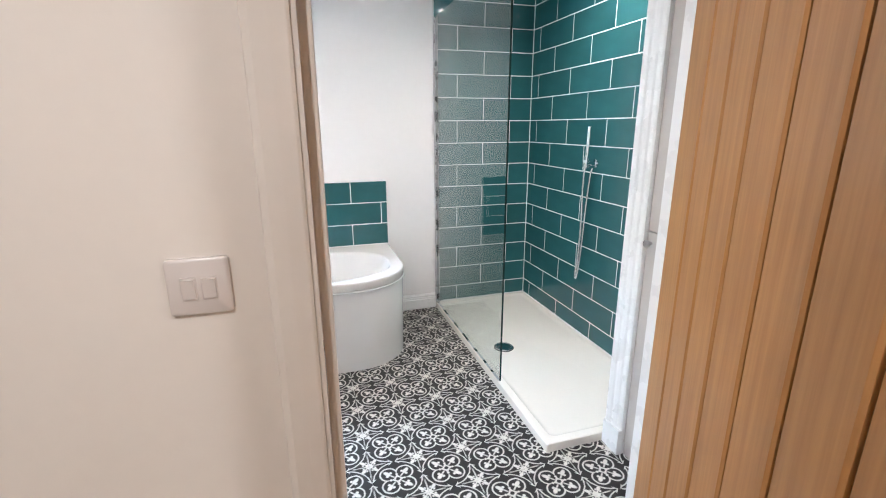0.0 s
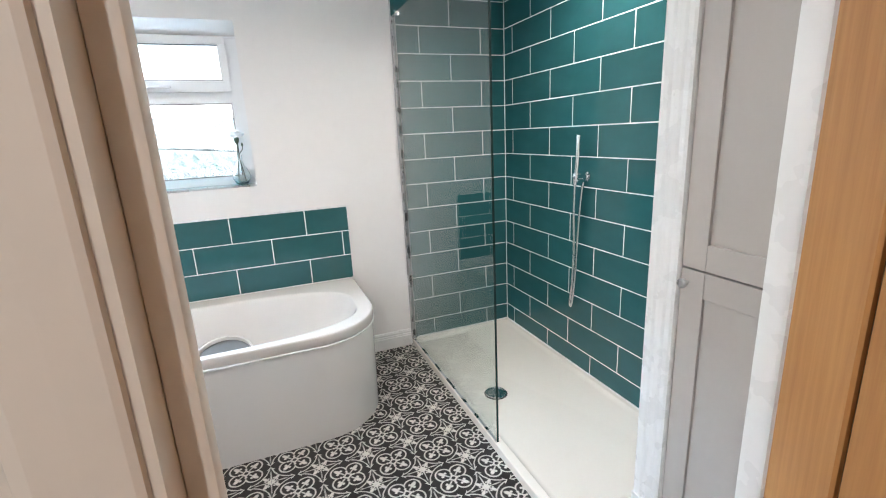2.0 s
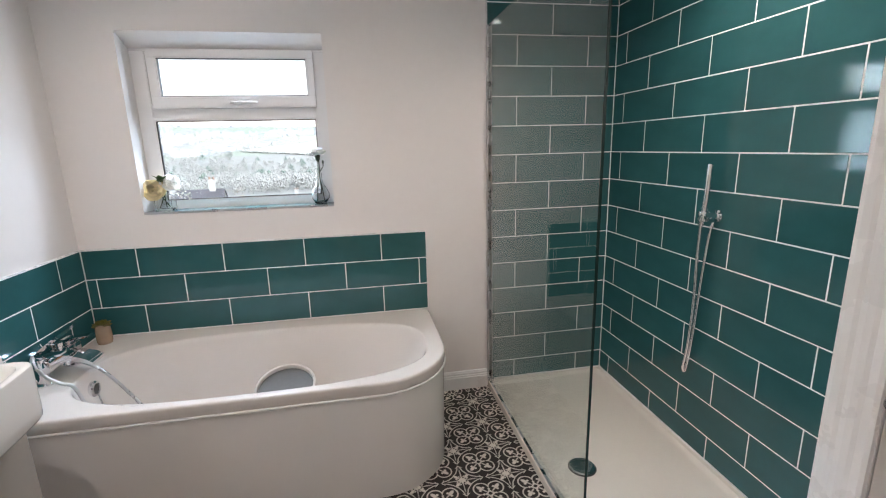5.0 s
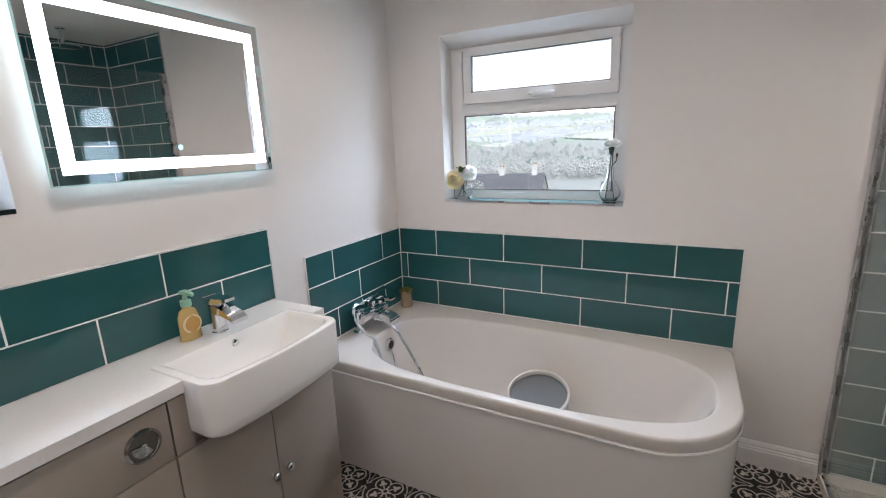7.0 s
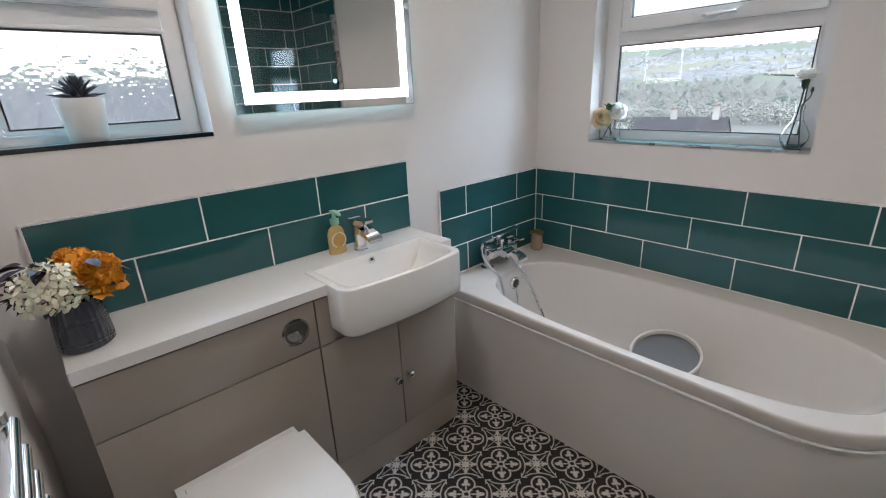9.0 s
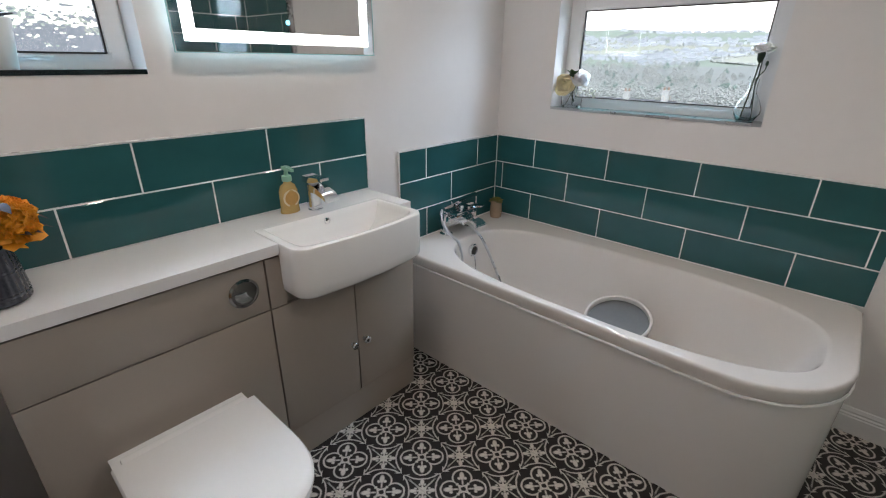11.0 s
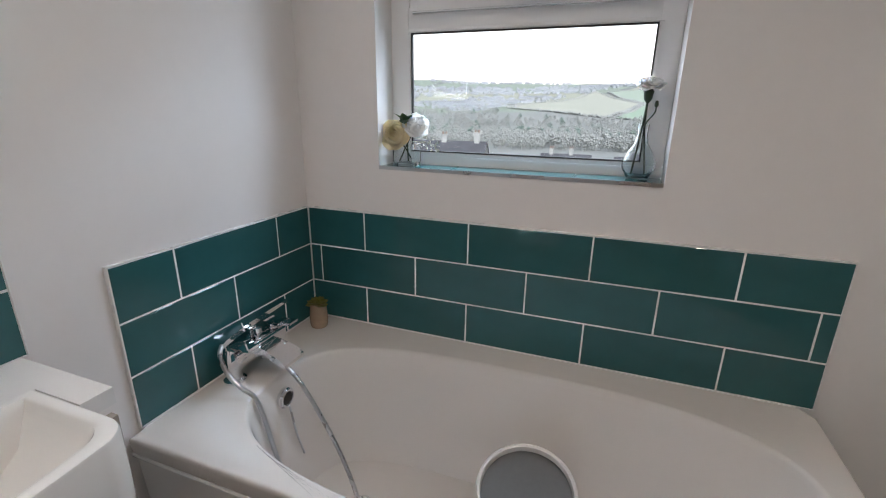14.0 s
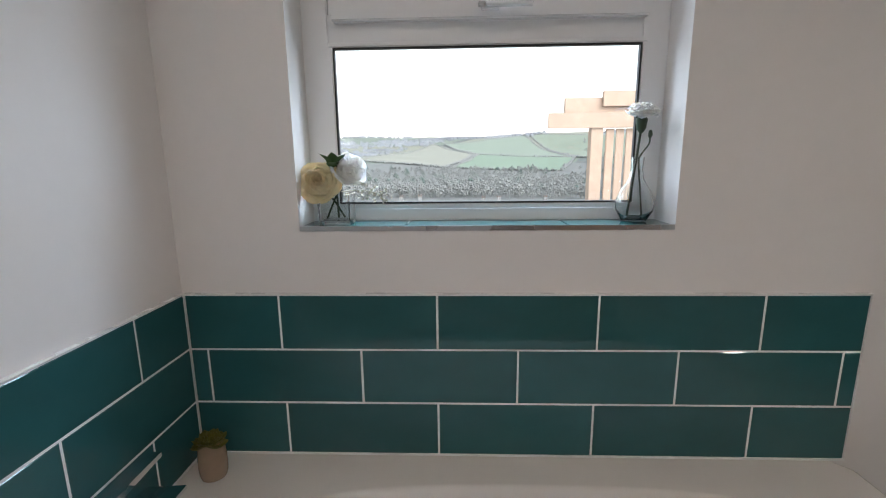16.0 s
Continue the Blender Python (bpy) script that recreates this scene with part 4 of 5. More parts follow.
part("touch_button", lathe([(0.0075, MX + 0.0003), (0.0075, MX + 0.0010), (0.0055, MX + 0.0011), (0.0055, MX + 0.0004)], 24, 1.838, MZ0 + 0.092, "x"), TOUCH, mir)

# ---- window sill tiles and trims ----
sill = structure("sill_north", boxes((WX0 + 0.001, WX1 - 0.001, NORTH + 0.001, NORTH + 0.114, WZ0 - 0.004, WZ0 - 0.0005)), GROUT, "teal tiled window sill", "window sill")
for a, b in ((WX0 + 0.002, -0.482), (-0.479, -0.082), (-0.079, WX1 - 0.002)):
    o = new("tile", tile_mesh(b - a, 0.112, 0.0085, TEAL))
    o.parent, o.matrix_basis = sill, pose((a + b) / 2, NORTH + 0.058, WZ0 + 0.008, -90)
sillw = structure("sill_west", boxes((WEST - 0.114, WEST - 0.001, VY0 + 0.001, VY1 - 0.001, VZ0 - 0.004, VZ0 - 0.0005)), GROUT, "teal tiled window sill", "window sill")
for a, b in ((VY0 + 0.002, 1.126), (1.129, VY1 - 0.002)):
    o = new("tile", tile_mesh(b - a, 0.112, 0.0085, TEAL))
    o.parent, o.matrix_basis = sillw, pose(WEST - 0.058, (a + b) / 2, VZ0 + 0.008, 0, 0, 90) @ pose(0, 0, 0, -90)
structure("trim_sill_north", box(WX0 + 0.001, WX1 - 0.001, NORTH - 0.0022, NORTH + 0.001, WZ0 - 0.003, WZ0 + 0.0095), STEEL, "slim metal tile trim on the sill edge", "trim")
structure("trim_sill_west", box(WEST - 0.001, WEST + 0.0022, VY0 + 0.001, VY1 - 0.001, VZ0 - 0.003, VZ0 + 0.0095), DARKTRIM, "slim dark metal tile trim on the sill edge", "trim")
structure("trim_splash_bath", boxes((-1.0485, 0.6535, 3.0990, NORTH - 0.0008, 0.9814, 0.9842), (0.6505, 0.6535, 3.0990, NORTH - 0.0008, 0.535, 0.9814), (WEST + 0.0008, -1.049, 2.339, 3.099, 0.9814, 0.9842), (WEST + 0.0008, -1.049, 2.339, 2.3425, 0.535, 0.9814)), GLOSSWHITE, "white edge trim round the bath splashback", "trim")
structure("trim_splash_basin", boxes((WEST + 0.0008, -1.049, 0.9025, 2.1605, 1.1457, 1.1485), (WEST + 0.0008, -1.049, 2.1575, 2.1605, 0.853, 1.1457), (WEST + 0.0008, -1.049, 0.9025, 0.9055, 0.853, 1.1457)), GLOSSWHITE, "white edge trim round the basin splashback", "trim")
structure("trim_shower_edge", boxes((1.0015, 1.0045, 3.0985, NORTH - 0.0008, 0.043, CEIL - 0.001)), STEEL, "slim metal tile trim at the shower edge", "trim")
structure("sealant_bath", boxes((-1.049, 0.650, 3.0955, 3.0995, 0.5335, 0.5385), (-1.0495, -1.0455, 2.345, 3.095, 0.5335, 0.5385)), GLOSSWHITE, "white silicone bead along the bath", "sealant")
structure("sealant_tray", boxes((1.04, 1.739, 3.0945, 3.0998, 0.042, 0.048), (1.734, 1.7398, 1.41, 3.094, 0.042, 0.048)), GLOSSWHITE, "white silicone bead along the shower tray", "sealant")

# ---- airing cupboard doors ----
cup = thing("airing_cupboard", "tall built-in cupboard with two cashmere shaker doors", "cupboard")
for z0, z1, knob in ((0.06, 0.966, 0.927), (0.972, 2.05, None)):
    d = part("door", box(CX + 0.0135, CX + 0.022, CY0 + 0.070, CY1 - 0.070, z0 + 0.070, z1 - 0.070), CUPBOARD, cup, smooth=False)
    for y0 in (CY0, CY1 - 0.075):
        part("stile", box(CX + 0.004, CX + 0.0225, y0, y0 + 0.075, z0, z1, 0.0012, 1), CUPBOARD, d, smooth=False)
    for zz in (z0, z1 - 0.075):
        part("rail", box(CX + 0.0043, CX + 0.0225, CY0 + 0.0752, CY1 - 0.0752, zz, zz + 0.075, 0.0012, 1), CUPBOARD, d, smooth=False)
    if knob:
        part("knob", lathe([(0.006, CX + 0.004), (0.006, CX - 0.008), (0.013, CX - 0.012), (0.0145, CX - 0.020), (0.011, CX - 0.024), (0.0, CX - 0.025)], 20, 1.280, knob, "x"), STEEL, d, "round brushed steel knob")
part("plinth", boxes((CX + 0.01, CX + 0.03, CY0, CY1, 0.0, 0.056)), CUPBOARD, cup)

# ---- oak door, open into the hall ----
door = thing("door_1", "ledged oak plank door standing open into the hall", "door", at=(0.862, 0.753, 0.0), turn=-120.9)
tagged(door, kind="structure")
EDGES = [0.0] + [0.134 + 0.1088 * i for i in range(6)] + [0.755]
for lo, hi in zip(EDGES, EDGES[1:]):
    part("plank", box(lo + (0.0045 if lo else 0), hi - 0.0045, 0.0, 0.034, 0.008, 1.99, 0.0035, 1), OAK, door, smooth=False)
# Darkened sheet behind the planks; it paints the shade between them.
part("core", boxes((0.004, 0.750, 0.008, 0.030, 0.010, 1.985)), OAKGROOVESHADE, door, smooth=False)
for z in (0.22, 1.75):
    part("hinge", tube([(-0.006, 0.030, z), (-0.006, 0.030, z + 0.09)], 0.006, 10), STEEL, door)

strike = structure("strike_plate", boxes((DX0 + 0.0055, DX0 + 0.0075, 0.690, 0.712, 0.90, 0.99)), STEEL, "small steel strike plate in the door lining", "strike plate")

sw = thing("light_switch", "white plastic double rocker light switch on the hall wall", "light switch")
bm = loft([[(x, HALLFACE - d, z) for x, z, _ in round_rect(-0.090 + e, -0.0035 - e, 1.075 + e, 1.1615 - e, 0.006, 0, 4)] for d, e in ((0.0, 0.0), (0.007, 0.0008), (0.0095, 0.004))])
part("plate", bm, SWITCHPLASTIC, sw)
for x in (-0.0605, -0.0330):
    fr = part("rocker_frame", loft([[(px, HALLFACE - 0.0094 - d, pz) for px, pz, _ in round_rect(x - 0.0110 + e, x + 0.0110 - e, 1.0985 + e, 1.1345 - e, 0.002, 0, 3)] for d, e in ((0.0, 0), (0.0015, 0.0008))]), SWITCHPLASTIC, sw)
    part("rocker", loft([[(px, HALLFACE - 0.0105 - d - (0.004 if pz > 1.116 and d > 0 else 0.0), pz) for px, pz, _ in round_rect(x - 0.0095 + e, x + 0.0095 - e, 1.1005 + e, 1.1325 - e, 0.0015, 0, 3)] for d, e in ((0.0, 0), (0.002, 0.001))]), SWITCHPLASTIC, fr)

# ---- downlights ----
for x, y, k in ((-0.45, 1.45, 2.1), (-0.45, 2.45, 0.7), (0.55, 1.45, 0.5), (0.55, 2.45, 0.35), (1.38, 2.05, 2.4)):
    dl = thing("downlight", "recessed white ceiling downlight, lit", "downlight", "bathroom downlights", at=(x, y, CEIL))
    part("bezel", lathe([(0.044, -0.0005), (0.043, -0.005), (0.034, -0.006), (0.030, -0.002)], 28), GLOSSWHITE, dl)
    part("lens", lathe([(0.029, -0.0035), (0.0, -0.004)], 24), LAMPGLOW, dl)
    down_lamp(x, y, CEIL - 0.02, SPOT * k, (1.0, 0.865, 0.745))
for x, y in ((-0.3, -0.5), (1.1, -0.6)):
    dl = thing("downlight", "recessed white hall downlight, lit", "downlight", "hall downlights", at=(x, y, CEIL))
    part("bezel", lathe([(0.044, -0.0005), (0.043, -0.005), (0.034, -0.006), (0.030, -0.002)], 28), GLOSSWHITE, dl)
    part("lens", lathe([(0.029, -0.0035), (0.0, -0.004)], 24), LAMPGLOW, dl)
    down_lamp(x, y, CEIL - 0.02, HALL, (1.0, 0.92, 0.85), 165)

# ---- flowers and plants ----
PETALCREAM = surface("cream_petal", (0.95, 0.80, 0.50), 0.6, vary=0.08, fine=35, coarse=12, bump=0.1)
PETALWHITE = surface("white_petal", (0.92, 0.91, 0.87), 0.6, vary=0.06, fine=35, coarse=12, bump=0.1)
PETALORANGE = surface("orange_petal", (0.93, 0.36, 0.02), 0.6, vary=0.22, fine=35, coarse=14, bump=0.1)
PETALIVORY = surface("ivory_petal", (0.84, 0.80, 0.62), 0.6, vary=0.08, fine=35, coarse=12, bump=0.1)
for pm in (PETALCREAM, PETALWHITE, PETALORANGE, PETALIVORY):
    pb = pm.node_tree.nodes["Principled BSDF"]
    pb.inputs["Subsurface Weight"].default_value = 0.35
    pb.inputs["Subsurface Radius"].default_value = (0.01, 0.008, 0.006)
    pb.inputs["Subsurface Scale"].default_value = 1.0
STEM = surface("dark_green_stem", (0.025, 0.045, 0.018), 0.55, vary=0.2)
GREENLEAF = surface("green_leaf", (0.045, 0.11, 0.03), 0.5, vary=0.25, fine=30)
DARKLEAF = surface("near_black_leaf", (0.030, 0.030, 0.040), 0.5, vary=0.4)
VASEGLASS = glass("clear_vase_glass", (0.97, 0.99, 0.99))


def rosette(bm, to, r, rings, rng, ruffle=0.0):
    """Nested petals: the inner ones curl over the heart, the outer ones lie open."""
    nu, nv = 8, 8
    for k in range(rings):
        f = k / (rings - 1)
        n = 2 + int(round(3.4 * f))
        big = r * (0.13 + 0.87 * f)
        top = r * (0.20 - 0.17 * f ** 1.4)
        curl = 0.55 * (1 - f) ** 0.7
        for i in range(n):
            a0 = 2 * math.pi * (i + 0.5 * (k % 2)) / n + rng.uniform(-0.3, 0.3)
            span = 1.30 * math.pi / n * rng.uniform(0.95, 1.2)
            ph, wob, dip = rng.uniform(0, 6.28), rng.uniform(0.92, 1.08), rng.uniform(-0.05, 0.05) * r
            grid = []
            for j in range(nv):
                t = j / (nv - 1)
                row = []
                for q in range(nu):
                    s = q / (nu - 1) * 2 - 1
                    tt = t * (1 - 0.22 * abs(s) ** 3)
                    rad = big * wob * (0.35 + 0.65 * math.sin(min(1.0, tt * 1.25) * 1.57)) * (1 - curl * max(0.0, tt - 0.6) * 2.0)
                    z = -0.24 * r + (top + dip + 0.24 * r) * tt ** (0.75 + 0.35 * f) - 0.45 * r * f * f * max(0.0, tt - 0.65)
                    wave = ruffle * r * 0.10 * tt * tt * math.sin(4.5 * s + ph) + 0.02 * r * math.sin(3 * s + ph)
                    an = a0 + s * span
                    row.append(bm.verts.new(to @ Vector(((rad + wave) * math.cos(an), (rad + wave) * math.sin(an), z + wave))))
                grid.append(row)
            for a, b in zip(grid, grid[1:]):
                for q in range(nu - 1):
                    bm.faces.new((a[q], a[q + 1], b[q + 1], b[q]))


def rose(parent, c, aim, r, material, rings, seed, label="", ruffle=0.0, hearts=()):
    """A full bloom facing aim; hearts adds smaller swirls round it: (sideways, up, size)."""
    rng = random.Random(seed)
    to = Matrix.Translation(c) @ Vector(aim).normalized().to_track_quat("Z", "Y").to_matrix().to_4x4()
    bm = bmesh.new()
    rosette(bm, to, r, rings, rng, ruffle)
    for u, v, size in hearts:
        tilt = Matrix.Rotation(0.75 * math.hypot(u, v), 4, Vector((-v, u, 0)))
        rosette(bm, to @ Matrix.Translation((u * r, v * r, 0.30 * r)) @ tilt, size * r, 7, rng, ruffle)
    return part("bloom", bm, material, parent, label)


def leaf_mesh(bm, c, d, length, width, rng):
    d = Vector(d).normalized()
    side = d.cross(Vector((0, 0, 1))).normalized()
    up = side.cross(d)
    rows = []
    for j in range(6):
        t = j / 5
        w = width * math.sin(math.pi * (0.08 + 0.92 * t) ** 0.9) * 0.5
        p = Vector(c) + d * length * t - up * 0.25 * length * t * t
        rows.append([bm.verts.new(p - side * w + up * w * 0.3), bm.verts.new(p), bm.verts.new(p + side * w + up * w * 0.3)])
    for a, b in zip(rows, rows[1:]):
        for i in range(2):
            bm.faces.new((a[i], a[i + 1], b[i + 1], b[i]))


for k, (dx, dy, size) in enumerate(((0.0, 0.0, 0.034), (-0.016, -0.014, 0.024), (0.017, -0.006, 0.024), (0.002, 0.018, 0.024), (-0.018, 0.010, 0.020))):
    rose(plantpot, PLANT_TOP + Vector((dx, dy, -0.006 + 0.004 * (k == 0))), (dx * 14, dy * 14, 1), size, LEAF, 6, 60 + k, "crinkled olive leaf rosette", 1.8)

sv = thing("square_glass_vase", "small square clear glass vase with cream and white roses", "vase of flowers")
VX, VYC, SZ = -0.662, 3.172, WZ0 + 0.0085
part("vase", loft([round_rect(VX - 0.040, VX + 0.040, VYC - 0.036, VYC + 0.036, 0.006, SZ), round_rect(VX - 0.041, VX + 0.041, VYC - 0.037, VYC + 0.037, 0.006, SZ + 0.076),
                   round_rect(VX - 0.037, VX + 0.037, VYC - 0.033, VYC + 0.033, 0.005, SZ + 0.076), round_rect(VX - 0.036, VX + 0.036, VYC - 0.032, VYC + 0.032, 0.005, SZ + 0.010)]), VASEGLASS, sv, "clear glass cube")
rose(sv, (-0.694, 3.140, 1.262), (0.05, -1, 0.22), 0.056, PETALCREAM, 10, 3, "large cream rose", 0.7)
rose(sv, (-0.622, 3.165, 1.292), (0.35, -0.7, 0.5), 0.046, PETALWHITE, 8, 5, "white rose", 0.9, [(0.4, 0.3, 0.5), (-0.35, 0.35, 0.5), (0.0, -0.4, 0.5)])
rng = random.Random(8)
for d in ((0.1, -0.5, 0.9), (-0.4, -0.4, 0.9), (0.5, -0.3, 0.8), (0.2, -0.8, 0.5)):
    bm = bmesh.new()
    leaf_mesh(bm, (-0.662, 3.160, 1.292), d, 0.055, 0.034, rng)
    part("leaf", bm, GREENLEAF, sv)
for tip, foot in (((-0.700, 3.145, 1.250), (-0.645, 3.185, SZ + 0.014)), ((-0.630, 3.165, 1.280), (-0.685, 3.160, SZ + 0.014)), ((-0.660, 3.165, 1.295), (-0.660, 3.180, SZ + 0.014))):
    part("stem", tube(smooth_path([foot, ((tip[0] + foot[0]) / 2, 3.172, (tip[2] + foot[2]) / 2 + 0.01), tip], 6), 0.0026, 6), STEM, sv)
bm = bmesh.new()
for i in range(46):
    t = rng.random()
    c = Vector((-0.610 + 0.085 * t, 3.165 - 0.03 * t, 1.238 + 0.02 * rng.uniform(-1, 1) - 0.012 * t))
    q = Euler((rng.uniform(0, 6), rng.uniform(0, 6), rng.uniform(0, 6))).to_matrix()
    bm.faces.new([bm.verts.new(c + q @ Vector(p)) for p in ((0.006, 0, 0), (0, 0.0035, 0.001), (-0.006, 0, 0), (0, -0.0035, 0.001))])
tube([(-0.65, 3.172, 1.235), (-0.59, 3.155, 1.240), (-0.525, 3.140, 1.226)], 0.0012, 5, bm)
part("sprig", bm, surface("pale_sprig", (0.55, 0.56, 0.48), 0.7, vary=0.2), sv)

bv = thing("bulb_glass_vase", "clear glass bulb vase holding a single white carnation", "vase of flowers")
QX, QY = 0.100, 3.184
part("vase", lathe([(0.022, SZ), (0.030, SZ + 0.002), (0.047, SZ + 0.030), (0.048, SZ + 0.048), (0.036, SZ + 0.078), (0.019, SZ + 0.105), (0.0145, SZ + 0.130), (0.0165, SZ + 0.160), (0.0145, SZ + 0.160), (0.0125, SZ + 0.130), (0.017, SZ + 0.105), (0.034, SZ + 0.078), (0.0455, SZ + 0.048), (0.044, SZ + 0.030), (0.026, SZ + 0.008), (0.0, SZ + 0.007)], 36, QX, QY), VASEGLASS, bv, "clear bulb-shaped glass")
rose(bv, (QX + 0.002, QY - 0.006, 1.424), (0, -0.30, 1), 0.039, PETALWHITE, 9, 11, "ruffled white carnation", 1.6, [(0.5 * math.cos(a), 0.5 * math.sin(a), 0.5) for a in (0.0, 1.3, 2.5, 3.8, 5.0)])
part("calyx", lathe([(0.004, 1.372), (0.011, 1.382), (0.014, 1.404), (0.010, 1.410)], 16, QX + 0.001, QY - 0.006), STEM, bv)
part("stem", tube(smooth_path([(QX - 0.018, QY, SZ + 0.010), (QX - 0.004, QY, SZ + 0.15), (QX + 0.001, QY - 0.004, 1.378)], 8), 0.0030, 7), STEM, bv)
part("stem", tube(smooth_path([(QX + 0.020, QY, SZ + 0.010), (QX + 0.004, QY, SZ + 0.14), (QX + 0.006, QY - 0.002, 1.318), (QX + 0.024, QY - 0.002, 1.345), (QX + 0.026, QY - 0.002, 1.362)], 8), 0.0022, 7), STEM, bv)
part("bud", lathe([(0.002, 1.360), (0.006, 1.366), (0.004, 1.378), (0.0, 1.380)], 10, QX + 0.026, QY - 0.002), STEM, bv)

pot = thing("succulent_pot", "white tapered pot with a dark spiky succulent on the sill", "plant")
PX, PY, PZ = -1.120, 1.108, VZ0 + 0.0085
part("pot", lathe([(0.042, PZ), (0.044, PZ + 0.002), (0.0575, PZ + 0.112), (0.0575, PZ + 0.1145), (0.0530, PZ + 0.1145), (0.0515, PZ + 0.100), (0.0, PZ + 0.098)], 40, PX, PY), surface("matt_white_pot", (0.80, 0.80, 0.79), 0.4, vary=0.02), pot)
rng = random.Random(21)
bm = bmesh.new()
for k in range(5):
    for i in range(11):
        a = 2 * math.pi * (i + 0.5 * (k % 2)) / 11 + rng.uniform(-0.12, 0.12)
        tilt = 0.25 + 0.28 * k
        d = Vector((math.cos(a) * math.cos(tilt), math.sin(a) * math.cos(tilt), math.sin(tilt)))
        base = Vector((PX, PY, PZ + 0.108 + 0.006 * k))
        L = 0.068 - 0.007 * k
        tube([base + d * 0.006, base + d * L * 0.5 + Vector((0, 0, 0.003)), base + d * L], 0.0085, 6, bm, 0.0008)
part("leaves", bm, DARKLEAF, pot)

fl = thing("dark_glass_vase", "dark grey textured glass vase with orange and ivory artificial flowers", "vase of flowers", at=(0, 0, LIFT))
FX, FY, FZ = -0.885, 0.958, 0.8285
VPROF = [(0.050, FZ), (0.057, FZ + 0.003)] + [(0.0600 - 0.009 * (i / 27) ** 1.6, FZ + 0.006 + 0.118 * i / 27) for i in range(28)] + [(0.050, FZ + 0.127), (0.046, FZ + 0.127), (0.046, FZ + 0.105), (0.0, FZ + 0.10)]
part("vase", lathe(VPROF, 120, FX, FY, wave=lambda a, h: 1 + (0.030 * math.sin(13 * a + h * 330) * math.sin(13 * a - h * 330) if FZ + 0.008 < h < FZ + 0.120 else 0.0)), surface("smoky_textured_glass", (0.030, 0.033, 0.045), 0.10, vary=0.45, fine=70, bump=0.8, bump_scale=95, coat=0.7), fl, "dark diamond-textured glass")
SWIRLS = [(0.62 * math.cos(a), 0.62 * math.sin(a), 0.36) for a in (0.2, 0.9, 1.7, 2.4, 3.2, 3.9, 4.7, 5.5)] + [(0.28 * math.cos(a), 0.28 * math.sin(a), 0.34) for a in (0.5, 2.6, 4.6)]
rose(fl, (-0.855, 1.018, 1.014), (0.75, 0.45, 0.45), 0.060, PETALORANGE, 7, 31, "orange peony", 2.2, SWIRLS)
rose(fl, (-0.955, 0.985, 1.040), (-0.1, 0.2, 1), 0.048, PETALORANGE, 7, 33, "orange peony", 2.2, SWIRLS[::2])
rng = random.Random(37)
bm = bmesh.new()
hc = Vector((-0.838, 0.922, 1.000))
for i in range(100):
    z = 1 - 1.6 * (i + 0.5) / 100
    a = i * 2.39996
    rr = math.sqrt(max(0, 1 - z * z))
    nrm = Vector((rr * math.cos(a), rr * math.sin(a), z))
    c = hc + nrm * (0.058 + 0.008 * noise.noise(nrm * 2.2)) * rng.uniform(0.86, 1.12)
    to = (nrm + 0.5 * Vector((rng.uniform(-1, 1), rng.uniform(-1, 1), rng.uniform(-1, 1)))).normalized().to_track_quat("Z", "Y").to_matrix()
    spin, g = rng.uniform(0, 1.5), rng.uniform(1.05, 1.5)
    for j in range(4):
        e = spin + j * math.pi / 2
        u = rng.uniform(0.001, 0.006)
        ring = [bm.verts.new(c + to @ (g * Vector((l * math.cos(e + w), l * math.sin(e + w), h)))) for l, w, h in ((0.0015, 0, 0), (0.009, -0.62, u), (0.0135, -0.30, u * 1.3), (0.0145, 0, u * 0.9), (0.0135, 0.30, u * 1.3), (0.009, 0.62, u))]
        bm.faces.new(ring)
part("hydrangea", bm, PETALIVORY, fl, "ivory hydrangea head")
for i in range(44):
    a = rng.uniform(2.9, 5.4) if i < 30 else rng.uniform(-0.6, 2.4)
    c = Vector((FX, FY, 1.0)) + Vector((0.07 * math.cos(a), 0.075 * math.sin(a), rng.uniform(-0.03, 0.06)))
    bm = bmesh.new()
    leaf_mesh(bm, c, (math.cos(a), math.sin(a), rng.uniform(-0.4, 0.7)), rng.uniform(0.040, 0.062), 0.030, rng)
    part("leaf", bm, DARKLEAF, fl)
part("stem", tube([(FX, FY, FZ + 0.10), (FX + 0.02, FY + 0.03, 0.99)], 0.006, 8), STEM, fl)

# ---- outside: valley, woods, town and garden pergola ----
EARTH = [(0.0, -3.0), (9.0, -3.0), (25.0, -5.0), (60.0, -10.5), (120.0, -15.0), (250.0, -20.5), (480.0, -22.0), (760.0, -9.0), (1150.0, 24.0), (1650.0, 84.0), (2100.0, 96.0), (4600.0, 60.0)]


def ground_z(x, y):
    d = math.hypot(x, y)
    for (a, za), (b, zb) in zip(EARTH, EARTH[1:]):
        if d <= b:
            t = (d - a) / (b - a)
            base = za + (zb - za) * t * t * (3 - 2 * t) * 0.35 + (zb - za) * t * 0.65
            break
    else:
        base = EARTH[-1][1]
    k = min(1.0, max(0.0, (d - 200) / 900))
    return base + k * 16 * (noise.noise((x / 520, y / 520, 0.3)) + 0.4 * noise.noise((x / 190, y / 190, 2.1)))


